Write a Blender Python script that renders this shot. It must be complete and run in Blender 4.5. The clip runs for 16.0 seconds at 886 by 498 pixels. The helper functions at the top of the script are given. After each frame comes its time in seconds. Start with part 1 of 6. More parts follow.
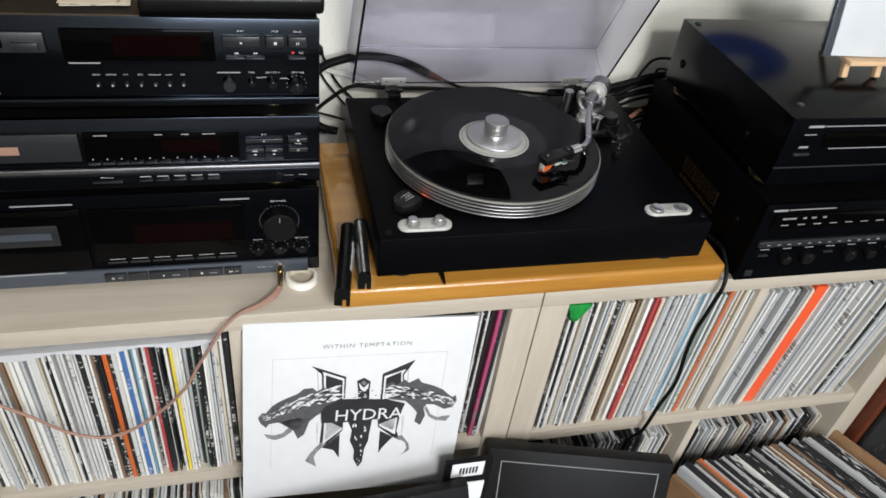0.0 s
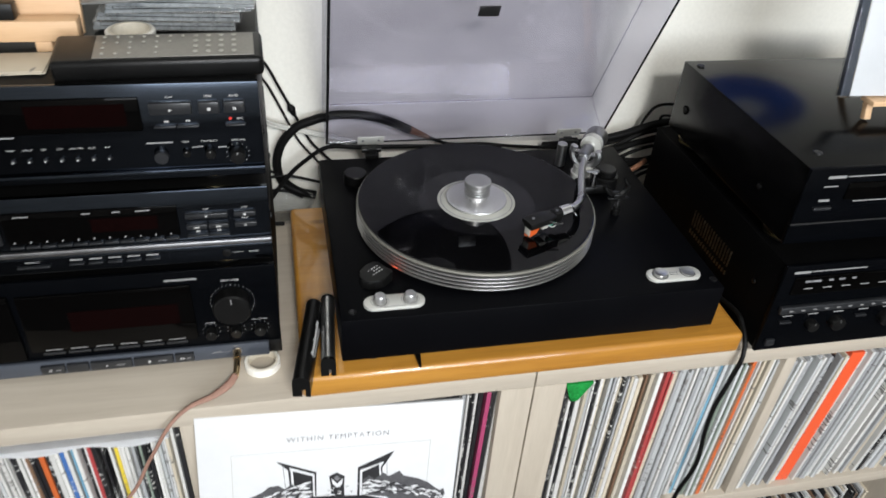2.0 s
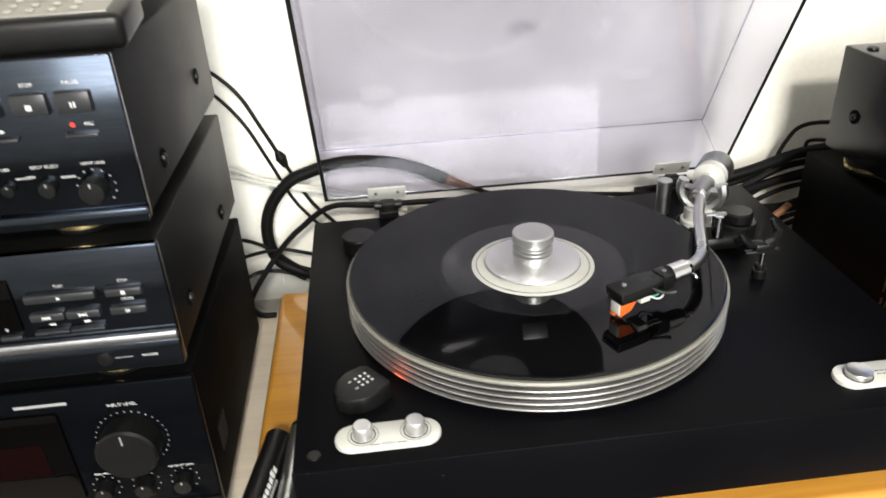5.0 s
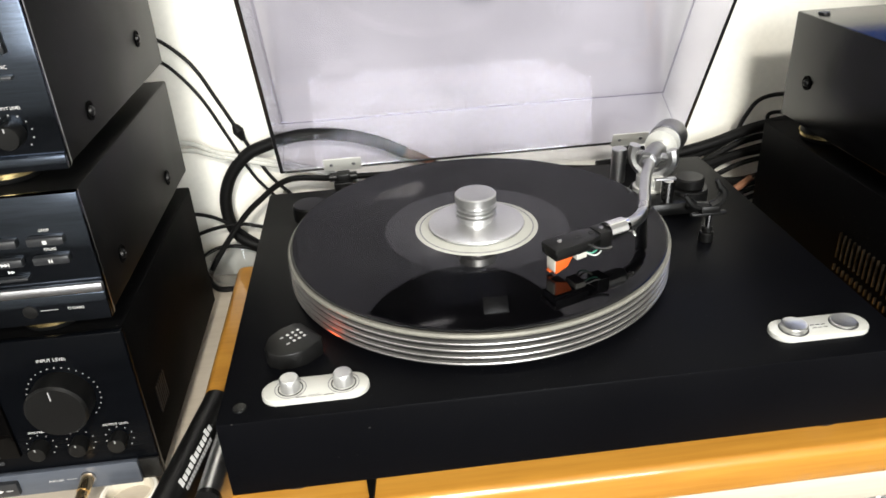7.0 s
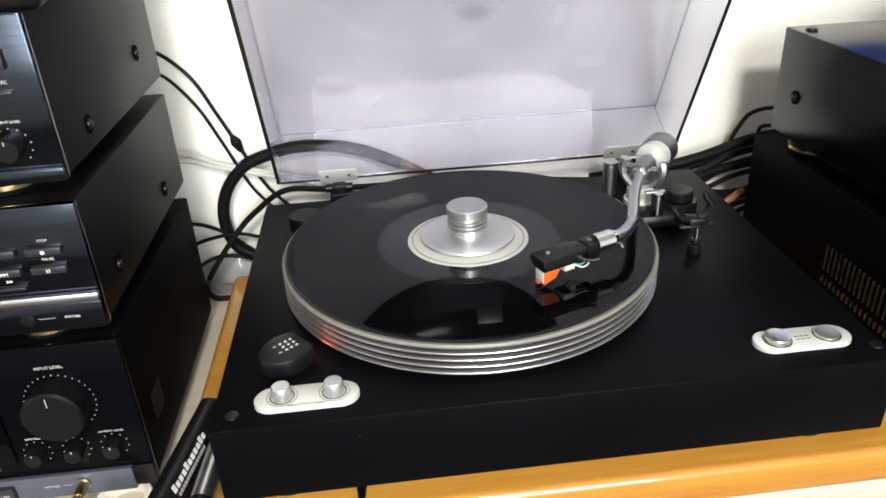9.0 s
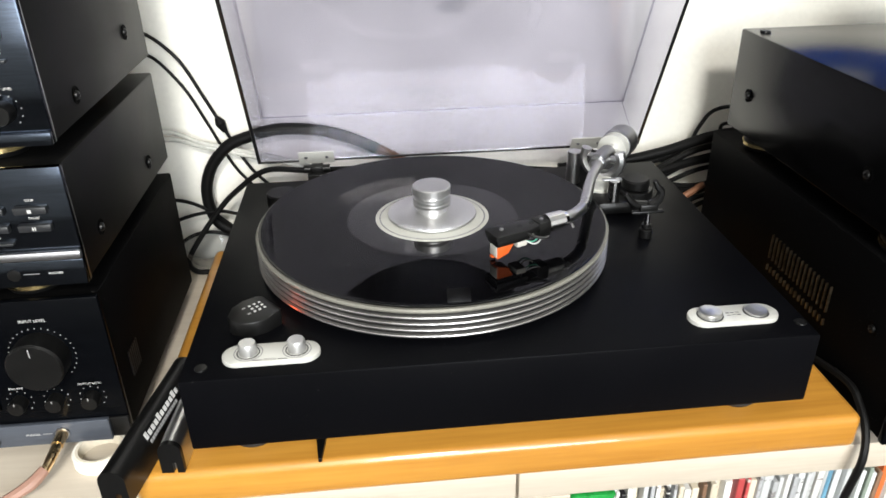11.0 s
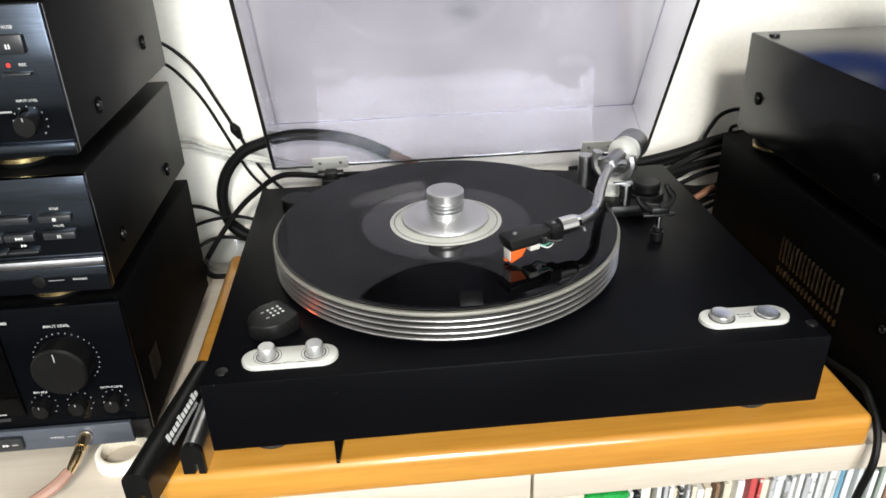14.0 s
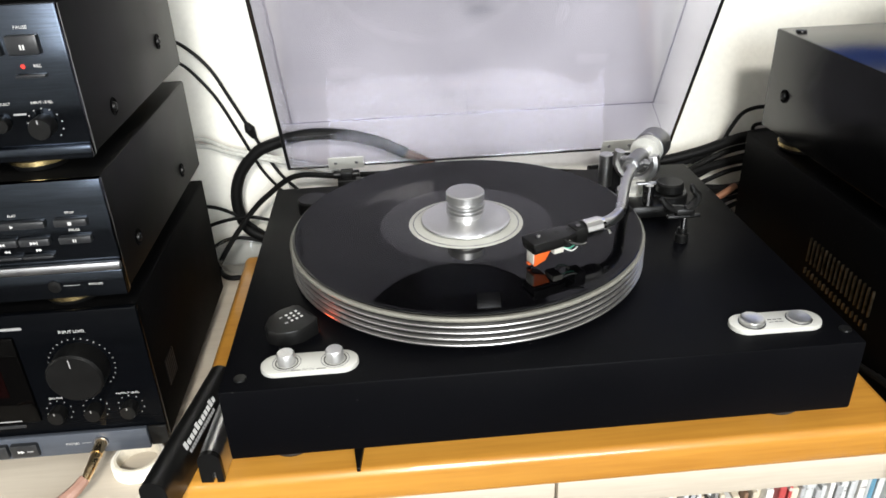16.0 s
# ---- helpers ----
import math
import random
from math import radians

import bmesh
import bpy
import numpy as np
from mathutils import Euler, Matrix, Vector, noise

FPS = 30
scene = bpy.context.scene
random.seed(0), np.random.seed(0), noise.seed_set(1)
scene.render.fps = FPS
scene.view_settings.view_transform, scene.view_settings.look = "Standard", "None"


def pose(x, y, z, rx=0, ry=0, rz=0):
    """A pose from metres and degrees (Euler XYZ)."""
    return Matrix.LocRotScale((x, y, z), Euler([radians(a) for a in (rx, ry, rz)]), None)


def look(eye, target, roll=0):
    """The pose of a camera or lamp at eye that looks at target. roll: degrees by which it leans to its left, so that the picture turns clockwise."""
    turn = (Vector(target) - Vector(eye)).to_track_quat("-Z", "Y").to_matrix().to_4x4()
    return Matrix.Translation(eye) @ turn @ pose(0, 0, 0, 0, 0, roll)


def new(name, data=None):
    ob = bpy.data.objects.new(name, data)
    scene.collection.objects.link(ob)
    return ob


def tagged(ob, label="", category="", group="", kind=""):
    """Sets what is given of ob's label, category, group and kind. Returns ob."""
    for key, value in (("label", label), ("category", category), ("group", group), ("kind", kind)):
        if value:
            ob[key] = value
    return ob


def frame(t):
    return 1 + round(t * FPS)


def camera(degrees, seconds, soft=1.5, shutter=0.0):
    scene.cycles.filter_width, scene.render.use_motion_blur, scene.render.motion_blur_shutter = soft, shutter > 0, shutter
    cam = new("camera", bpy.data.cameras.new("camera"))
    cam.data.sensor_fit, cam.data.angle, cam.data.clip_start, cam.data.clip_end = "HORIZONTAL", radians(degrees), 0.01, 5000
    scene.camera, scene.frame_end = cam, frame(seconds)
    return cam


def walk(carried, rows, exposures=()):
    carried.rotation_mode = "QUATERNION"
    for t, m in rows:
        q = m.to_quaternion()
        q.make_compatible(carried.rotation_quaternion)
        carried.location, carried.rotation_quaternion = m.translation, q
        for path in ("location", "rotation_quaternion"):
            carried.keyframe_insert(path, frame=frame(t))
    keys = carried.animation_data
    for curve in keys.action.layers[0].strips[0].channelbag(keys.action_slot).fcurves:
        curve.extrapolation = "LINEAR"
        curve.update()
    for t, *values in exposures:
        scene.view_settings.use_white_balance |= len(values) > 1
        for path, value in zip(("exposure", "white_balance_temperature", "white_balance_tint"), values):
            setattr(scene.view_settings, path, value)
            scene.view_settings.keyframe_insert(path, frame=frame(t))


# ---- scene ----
cam = camera(61.8, 16.0, soft=1.6, shutter=0.5)
PATH = [
    (0, (-0.364, -0.682, 1.468), (0.105, 0.791, 0.199), 8.1),
    (0.5, (-0.36, -0.654, 1.463), (0.099, 0.813, 0.184), 7.5),
    (1, (-0.331, -0.641, 1.467), (0.117, 0.89, 0.26), 7.0),
    (1.5, (-0.304, -0.642, 1.454), (0.09, 0.942, 0.298), 6.4),
    (2, (-0.272, -0.597, 1.437), (0.122, 0.97, 0.258), 4.3),
    (2.5, (-0.262, -0.511, 1.418), (0.121, 1.106, 0.305), 2.8),
    (3, (-0.257, -0.451, 1.401), (0.149, 1.168, 0.299), 2.8),
    (3.2, (-0.26, -0.435, 1.384), (0.135, 1.197, 0.297), 1.3),
    (5.3, (-0.141, -0.34, 1.211), (-0.001, 1.414, 0.259), -2.8),
    (5.5, (-0.134, -0.346, 1.199), (0.018, 1.407, 0.248), -2.2),
    (6, (-0.126, -0.358, 1.196), (0.011, 1.394, 0.242), -2.5),
    (6.5, (-0.12, -0.359, 1.199), (0.017, 1.392, 0.242), -3.2),
    (7, (-0.112, -0.361, 1.202), (0.034, 1.394, 0.254), -3.3),
    (7.5, (-0.109, -0.361, 1.205), (0.027, 1.402, 0.271), -3.7),
    (8, (-0.108, -0.361, 1.205), (0.029, 1.403, 0.272), -3.4),
    (8.5, (-0.107, -0.363, 1.207), (0.033, 1.404, 0.281), -3.4),
    (11, (-0.083, -0.416, 1.209), (0.075, 1.347, 0.278), -1.2),
    (11.5, (-0.079, -0.424, 1.212), (0.08, 1.339, 0.281), -1.6),
    (12, (-0.08, -0.43, 1.214), (0.079, 1.336, 0.289), -1.4),
    (12.5, (-0.083, -0.432, 1.215), (0.069, 1.326, 0.273), -1.8),
    (13, (-0.085, -0.43, 1.215), (0.07, 1.33, 0.277), -1.6),
    (13.5, (-0.084, -0.426, 1.215), (0.063, 1.335, 0.278), -1.7),
    (14, (-0.088, -0.423, 1.215), (0.047, 1.345, 0.289), -1.9),
    (14.5, (-0.093, -0.418, 1.217), (0.042, 1.347, 0.286), -2.0),
    (15, (-0.098, -0.414, 1.216), (0.025, 1.353, 0.286), -2.1),
    (15.5, (-0.098, -0.41, 1.214), (0.025, 1.353, 0.278), -2.1),
    (16, (-0.097, -0.408, 1.214), (0.015, 1.357, 0.28), -2.3),
]
EXPOSURES = [(0.0, -0.76, 6420, 10), (2.2, -0.64, 6350, 10), (3.2, -0.05, 6280, 9), (5.3, 0.25, 6900, 9), (10.0, 0.05, 6620, 9), (16.0, 0.00, 6600, 9)]
walk(cam, [(t, look(eye, target, roll)) for t, eye, target, roll in PATH], EXPOSURES)

# ---- world, lights ----
world = bpy.data.worlds.new("sky")
scene.world = world
world.use_nodes = True
wn = world.node_tree.nodes
sky = wn.new("ShaderNodeTexSky")
sky.sky_type = "NISHITA"
sky.sun_disc = False
sky.sun_elevation, sky.sun_rotation = radians(35), radians(140)
wn["Background"].inputs["Strength"].default_value = 0.12
world.node_tree.links.new(sky.outputs["Color"], wn["Background"].inputs["Color"])


def area_lamp(name, m, sx, sy, watts, colour):
    d = bpy.data.lights.new(name, "AREA")
    d.shape, d.size, d.size_y, d.energy, d.color = "RECTANGLE", sx, sy, watts, colour
    ob = new(name, d)
    ob.matrix_basis = m
    return ob


# daylight of an assumed window behind the camera, and an added unseen ceiling lamp
area_lamp("window_light", look((0.30, -2.66, 1.65), (-0.1, 0.3, 0.95)), 1.5, 1.3, 100, (0.92, 0.96, 1.0))
area_lamp("added_ceiling_light", look((-0.10, -1.90, 2.36), (-0.10, -1.90, 0)), 0.38, 0.38, 90, (1.0, 0.97, 0.92))


# ---- materials ----
def material(name, colour, rough=0.5, metal=0.0, vary=0.12, scale=30.0, grain=300.0, bump=0.0, stretch=(1, 1, 1), spec=0.5, dust=0.0, island=False, aniso=0.0, coat=0.0, coat_rough=0.05):
    m = bpy.data.materials.new(name)
    m.use_nodes = True
    n, l = m.node_tree.nodes, m.node_tree.links
    b = n["Principled BSDF"]
    b.inputs["Metallic"].default_value = metal
    b.inputs["Specular IOR Level"].default_value = spec
    b.inputs["Coat Weight"].default_value = coat
    b.inputs["Coat Roughness"].default_value = coat_rough
    tc = n.new("ShaderNodeTexCoord")
    mp = n.new("ShaderNodeMapping")
    mp.inputs["Scale"].default_value = stretch
    l.new(tc.outputs["Object"], mp.inputs["Vector"])
    big, fine = n.new("ShaderNodeTexNoise"), n.new("ShaderNodeTexNoise")
    big.inputs["Scale"].default_value, big.inputs["Detail"].default_value = scale, 4
    fine.inputs["Scale"].default_value, fine.inputs["Detail"].default_value = grain, 3
    l.new(mp.outputs[0], big.inputs["Vector"])
    l.new(mp.outputs[0], fine.inputs["Vector"])
    mixf = n.new("ShaderNodeMath")
    mixf.operation = "ADD"
    l.new(big.outputs["Fac"], mixf.inputs[0])
    l.new(fine.outputs["Fac"], mixf.inputs[1])
    rng = n.new("ShaderNodeMapRange")
    rng.inputs["From Min"].default_value, rng.inputs["From Max"].default_value = 0.6, 1.4
    rng.inputs["To Min"].default_value, rng.inputs["To Max"].default_value = 1 - vary, 1 + vary
    l.new(mixf.outputs[0], rng.inputs["Value"])
    mul = n.new("ShaderNodeMix")
    mul.data_type, mul.blend_type = "RGBA", "MULTIPLY"
    mul.inputs["Factor"].default_value = 1.0
    mul.inputs["A"].default_value = (*colour, 1)
    l.new(rng.outputs[0], mul.inputs["B"])
    last = mul.outputs["Result"]
    if dust:
        sp = n.new("ShaderNodeTexNoise")
        sp.inputs["Scale"].default_value, sp.inputs["Detail"].default_value = 420, 1
        l.new(tc.outputs["Object"], sp.inputs["Vector"])
        rp = n.new("ShaderNodeMapRange")
        rp.inputs["From Min"].default_value, rp.inputs["From Max"].default_value = 0.74, 0.80
        rp.inputs["To Max"].default_value = dust
        l.new(sp.outputs["Fac"], rp.inputs["Value"])
        dm = n.new("ShaderNodeMix")
        dm.data_type = "RGBA"
        l.new(rp.outputs[0], dm.inputs["Factor"])
        l.new(last, dm.inputs["A"])
        dm.inputs["B"].default_value = (0.35, 0.34, 0.33, 1)
        last = dm.outputs["Result"]
    l.new(last, b.inputs["Base Color"])
    rr = n.new("ShaderNodeMapRange")
    rr.inputs["From Min"].default_value, rr.inputs["From Max"].default_value = 0.3, 0.7
    rr.inputs["To Min"].default_value, rr.inputs["To Max"].default_value = rough * 0.88, min(1, rough * 1.12)
    l.new(big.outputs["Fac"], rr.inputs["Value"])
    l.new(rr.outputs[0], b.inputs["Roughness"])
    if aniso:
        b.inputs["Anisotropic"].default_value = aniso
        tg = n.new("ShaderNodeTangent")
        tg.direction_type, tg.axis = "RADIAL", "Z"
        l.new(tg.outputs[0], b.inputs["Tangent"])
    if bump:
        bp = n.new("ShaderNodeBump")
        bp.inputs["Strength"].default_value, bp.inputs["Distance"].default_value = bump, 0.001
        l.new(fine.outputs["Fac"], bp.inputs["Height"])
        l.new(bp.outputs[0], b.inputs["Normal"])
    return m


def clear_plastic(name, tint, rough=0.03, gloss=0.035):
    m = bpy.data.materials.new(name)
    m.use_nodes = True
    n, l = m.node_tree.nodes, m.node_tree.links
    n.remove(n["Principled BSDF"])
    tr, gl, mx, fr = (n.new(k) for k in ("ShaderNodeBsdfTransparent", "ShaderNodeBsdfGlossy", "ShaderNodeMixShader", "ShaderNodeLayerWeight"))
    ns = n.new("ShaderNodeTexNoise")
    ns.inputs["Scale"].default_value, ns.inputs["Detail"].default_value = 7, 3
    tc = n.new("ShaderNodeTexCoord")
    l.new(tc.outputs["Object"], ns.inputs["Vector"])
    mr = n.new("ShaderNodeMapRange")
    mr.inputs["From Min"].default_value, mr.inputs["From Max"].default_value = 0.3, 0.7
    mr.inputs["To Min"].default_value, mr.inputs["To Max"].default_value = 0.94, 1.03
    l.new(ns.outputs["Fac"], mr.inputs["Value"])
    ml = n.new("ShaderNodeMix")
    ml.data_type, ml.blend_type = "RGBA", "MULTIPLY"
    ml.inputs["Factor"].default_value = 1
    ml.inputs["A"].default_value = (*tint, 1)
    l.new(mr.outputs[0], ml.inputs["B"])
    l.new(ml.outputs["Result"], tr.inputs["Color"])
    gl.inputs["Roughness"].default_value = rough
    fr.inputs["Blend"].default_value = 0.5
    pw = n.new("ShaderNodeMath")
    pw.operation = "POWER"
    pw.inputs[1].default_value = 4.0
    l.new(fr.outputs["Facing"], pw.inputs[0])
    gm = n.new("ShaderNodeMapRange")
    gm.inputs["To Min"].default_value, gm.inputs["To Max"].default_value = gloss, 0.7
    l.new(pw.outputs[0], gm.inputs["Value"])
    l.new(gm.outputs[0], mx.inputs[0])
    l.new(tr.outputs[0], mx.inputs[1])
    l.new(gl.outputs[0], mx.inputs[2])
    l.new(mx.outputs[0], n["Material Output"].inputs["Surface"])
    return m


def wood(name, light, dark, rough, along=0, scale=18.0, coat=0.0, knots=False):
    """Wood with its grain along one axis (0 x, 1 y, 2 z)."""
    m = bpy.data.materials.new(name)
    m.use_nodes = True
    n, l = m.node_tree.nodes, m.node_tree.links
    b = n["Principled BSDF"]
    tc, mp = n.new("ShaderNodeTexCoord"), n.new("ShaderNodeMapping")
    st = [8.0, 8.0, 8.0]
    st[along] = 0.5
    mp.inputs["Scale"].default_value = st
    l.new(tc.outputs["Object"], mp.inputs["Vector"])
    a, c = n.new("ShaderNodeTexNoise"), n.new("ShaderNodeTexNoise")
    a.inputs["Scale"].default_value, a.inputs["Detail"].default_value, a.inputs["Distortion"].default_value = scale / 4, 6, 1.2
    c.inputs["Scale"].default_value, c.inputs["Detail"].default_value = scale * 3, 4
    l.new(mp.outputs[0], a.inputs["Vector"])
    l.new(mp.outputs[0], c.inputs["Vector"])
    ad = n.new("ShaderNodeMath")
    ad.operation = "MULTIPLY_ADD"
    l.new(c.outputs["Fac"], ad.inputs[0])
    ad.inputs[1].default_value = 0.5
    l.new(a.outputs["Fac"], ad.inputs[2])
    cr = n.new("ShaderNodeValToRGB")
    cr.color_ramp.elements[0].position, cr.color_ramp.elements[0].color = 0.45, (*dark, 1)
    cr.color_ramp.elements[1].position, cr.color_ramp.elements[1].color = 0.95, (*light, 1)
    l.new(ad.outputs[0], cr.inputs[0])
    last = cr.outputs[0]
    if knots:
        vo = n.new("ShaderNodeTexVoronoi")
        vo.inputs["Scale"].default_value = 7
        mk = n.new("ShaderNodeMapping")
        mk.inputs["Scale"].default_value = (0.6, 1.6, 1.0)
        l.new(tc.outputs["Object"], mk.inputs["Vector"])
        l.new(mk.outputs[0], vo.inputs["Vector"])
        kr = n.new("ShaderNodeMapRange")
        kr.inputs["From Min"].default_value, kr.inputs["From Max"].default_value = 0.03, 0.085
        kr.inputs["To Min"].default_value, kr.inputs["To Max"].default_value = 0.75, 0.0
        l.new(vo.outputs["Distance"], kr.inputs["Value"])
        km = n.new("ShaderNodeMix")
        km.data_type = "RGBA"
        l.new(kr.outputs[0], km.inputs["Factor"])
        l.new(last, km.inputs["A"])
        km.inputs["B"].default_value = (dark[0] * 0.45, dark[1] * 0.35, dark[2] * 0.3, 1)
        last = km.outputs["Result"]
    l.new(last, b.inputs["Base Color"])
    b.inputs["Roughness"].default_value = rough
    b.inputs["Coat Weight"].default_value, b.inputs["Coat Roughness"].default_value = coat, 0.07
    bp = n.new("ShaderNodeBump")
    bp.inputs["Strength"].default_value, bp.inputs["Distance"].default_value = 0.12, 0.0006
    l.new(ad.outputs[0], bp.inputs["Height"])
    l.new(bp.outputs[0], b.inputs["Normal"])
    return m


def card(name, colour, marks=(0.16, 0.15, 0.14), amount=0.82, tint=0.12):
    """Printed card of a record sleeve: small print as irregular marks, a tint of its own for each sleeve."""
    m = bpy.data.materials.new(name)
    m.use_nodes = True
    n, l = m.node_tree.nodes, m.node_tree.links
    b = n["Principled BSDF"]
    b.inputs["Roughness"].default_value = 0.42
    tc, oi, mp = n.new("ShaderNodeTexCoord"), n.new("ShaderNodeObjectInfo"), n.new("ShaderNodeMapping")
    mp.inputs["Scale"].default_value = (0.5, 0.15, 1.0)
    off = n.new("ShaderNodeVectorMath")
    off.operation = "SCALE"
    off.inputs[0].default_value = (13.0, 7.0, 29.0)
    l.new(oi.outputs["Random"], off.inputs["Scale"])
    l.new(off.outputs[0], mp.inputs["Location"])
    l.new(tc.outputs["Object"], mp.inputs["Vector"])
    ns, pt = n.new("ShaderNodeTexNoise"), n.new("ShaderNodeTexNoise")
    ns.inputs["Scale"].default_value, ns.inputs["Detail"].default_value = 260, 1
    pt.inputs["Scale"].default_value, pt.inputs["Detail"].default_value = 14, 2
    l.new(mp.outputs[0], ns.inputs["Vector"])
    l.new(mp.outputs[0], pt.inputs["Vector"])
    mu = n.new("ShaderNodeMath")
    mu.operation = "MULTIPLY"
    l.new(ns.outputs["Fac"], mu.inputs[0])
    l.new(pt.outputs["Fac"], mu.inputs[1])
    mr = n.new("ShaderNodeMapRange")
    mr.inputs["From Min"].default_value, mr.inputs["From Max"].default_value = amount * 0.46, amount * 0.46 + 0.03
    mr.inputs["To Max"].default_value = 0.85
    l.new(mu.outputs[0], mr.inputs["Value"])
    hs = n.new("ShaderNodeMapRange")
    hs.inputs["To Min"].default_value, hs.inputs["To Max"].default_value = 1 - 2 * tint, 1 + tint * 0.4
    l.new(oi.outputs["Random"], hs.inputs["Value"])
    mc = n.new("ShaderNodeMix")
    mc.data_type, mc.blend_type = "RGBA", "MULTIPLY"
    mc.inputs["Factor"].default_value = 1
    mc.inputs["A"].default_value = (*colour, 1)
    l.new(hs.outputs[0], mc.inputs["B"])
    mx = n.new("ShaderNodeMix")
    mx.data_type = "RGBA"
    l.new(mr.outputs[0], mx.inputs["Factor"])
    l.new(mc.outputs["Result"], mx.inputs["A"])
    mx.inputs["B"].default_value = (*marks, 1)
    l.new(mx.outputs["Result"], b.inputs["Base Color"])
    return m


WALL = material("white_wall_plaster", (0.86, 0.845, 0.77), 0.9, vary=0.05, scale=3, grain=160, bump=0.25)
CEIL = material("ceiling_paint", (0.55, 0.54, 0.53), 0.9, vary=0.03, scale=2, grain=100)
FLOOR = wood("floor_laminate", (0.034, 0.029, 0.026), (0.022, 0.019, 0.017), 0.65, 0)
BIRCH = wood("pale_birch_veneer", (0.50, 0.445, 0.365), (0.42, 0.365, 0.295), 0.5, 0)
BIRCH_V = wood("pale_birch_veneer_upright", (0.50, 0.445, 0.365), (0.42, 0.365, 0.295), 0.5, 2)
PINE = wood("varnished_orange_pine", (0.54, 0.262, 0.042), (0.36, 0.150, 0.019), 0.34, 0, 10, 0.8, True)
EASEL_WOOD = wood("plain_beech", (0.72, 0.48, 0.28), (0.58, 0.36, 0.19), 0.5, 0)
CRATE_WOOD = wood("brown_crate_board", (0.30, 0.17, 0.085), (0.20, 0.11, 0.055), 0.6, 1)
SPEAKER_WOOD = wood("red_brown_veneer", (0.13, 0.035, 0.016), (0.08, 0.02, 0.009), 0.35, 2)
PLINTH = material("matt_black_lacquer", (0.0020, 0.0021, 0.0028), 0.40, spec=0.045, vary=0.2, scale=9, grain=700, bump=0.1, dust=0.08)
STEEL_BLACK = material("black_painted_steel", (0.0022, 0.0022, 0.0022), 0.44, spec=0.15, vary=0.2, scale=8, grain=900, bump=0.12, dust=0.1)
AMP_BLACK = material("satin_black_cover", (0.0020, 0.0020, 0.0022), 0.19, spec=0.10, vary=0.2, scale=8, grain=900, bump=0.04, dust=0.03)
PANEL = material("black_brushed_panel", (0.0016, 0.0019, 0.0026), 0.24, spec=0.04, vary=0.25, scale=10, grain=120, stretch=(0.4, 8, 8))
PANEL_BLUE = material("blue_black_anodised_panel", (0.036, 0.043, 0.055), 0.14, 1.0, vary=0.25, scale=10, grain=120, stretch=(0.4, 8, 8))
STEEL_MATT = material("matt_black_steel", (0.0018, 0.0018, 0.0019), 0.55, spec=0.02, vary=0.2, scale=8, grain=900, bump=0.12, dust=0.1)
SILVER_PANEL = material("slate_grey_panel", (0.07, 0.08, 0.10), 0.35, 0.3, stretch=(0.3, 8, 8))
GLOSS = material("smoked_display_window", (0.0012, 0.0011, 0.0011), 0.05, spec=0.07)
DISPLAY = material("dark_red_display", (0.0040, 0.0010, 0.0010), 0.1, spec=0.08)
BUTTON = material("black_button_plastic", (0.016, 0.017, 0.019), 0.32, scale=60)
BLACK = material("black_plastic", (0.004, 0.004, 0.004), 0.36, spec=0.28, scale=40)
BLACK_SOFT = material("soft_black_rubber", (0.010, 0.010, 0.010), 0.65, scale=40)
LETTER = material("white_print", (0.55, 0.55, 0.54), 0.6)
LETTER_GREY = material("grey_print", (0.27, 0.27, 0.27), 0.6)
RED_DOT = material("red_print", (0.6, 0.03, 0.02), 0.5)
ALU = material("brushed_aluminium", (0.60, 0.60, 0.60), 0.36, 0.9, vary=0.05, scale=50, grain=500, aniso=0.3)
ALU_PLAIN = material("satin_aluminium", (0.62, 0.62, 0.62), 0.34, 1.0, vary=0.07, scale=50, grain=500)
ARM = material("satin_arm_metal", (0.50, 0.50, 0.51), 0.30, 1.0, vary=0.06)
KNOB = material("turned_grey_aluminium", (0.52, 0.52, 0.51), 0.32, 0.95, vary=0.08, scale=60, grain=600)
CHROME = material("polished_chrome", (0.75, 0.75, 0.76), 0.12, 1.0, vary=0.05)
GUNMETAL = material("dull_grey_metal", (0.30, 0.30, 0.31), 0.35, 1.0)
GOLD = material("gold_ring", (0.75, 0.58, 0.28), 0.25, 1.0)
BRASS = material("worn_brass", (0.78, 0.58, 0.33), 0.28, 1.0)
PLATE_W = material("satin_white_metal", (0.62, 0.62, 0.58), 0.4, 0.35, vary=0.05, stretch=(1, 14, 1))
PLATTER = material("dark_platter_metal", (0.045, 0.044, 0.043), 0.35, 0.8)
RING = material("platter_ring_metal", (0.40, 0.39, 0.38), 0.32, 0.9, aniso=0.4)
RIM = material("pale_platter_rim", (0.20, 0.195, 0.17), 0.45, 0.25)
VINYL = material("black_vinyl_grooves", (0.0012, 0.0012, 0.0015), 0.22, vary=0.1, scale=6, aniso=0.85, coat=0.46, coat_rough=0.03, spec=0.0)
VINYL.node_tree.nodes["Principled BSDF"].inputs["Coat IOR"].default_value = 1.6
VINYL_IN = material("black_vinyl_run_out", (0.0035, 0.0035, 0.004), 0.2, vary=0.1, scale=6, aniso=0.5, coat=0.7, coat_rough=0.02, spec=0.05)
VINYL_WALL = material("dull_black_vinyl", (0.0020, 0.0020, 0.0026), 0.10, vary=0.1, scale=6, spec=0.25)
VINYL_BLUE = material("blue_vinyl", (0.008, 0.085, 0.52), 0.3, vary=0.06, scale=6, aniso=0.6)
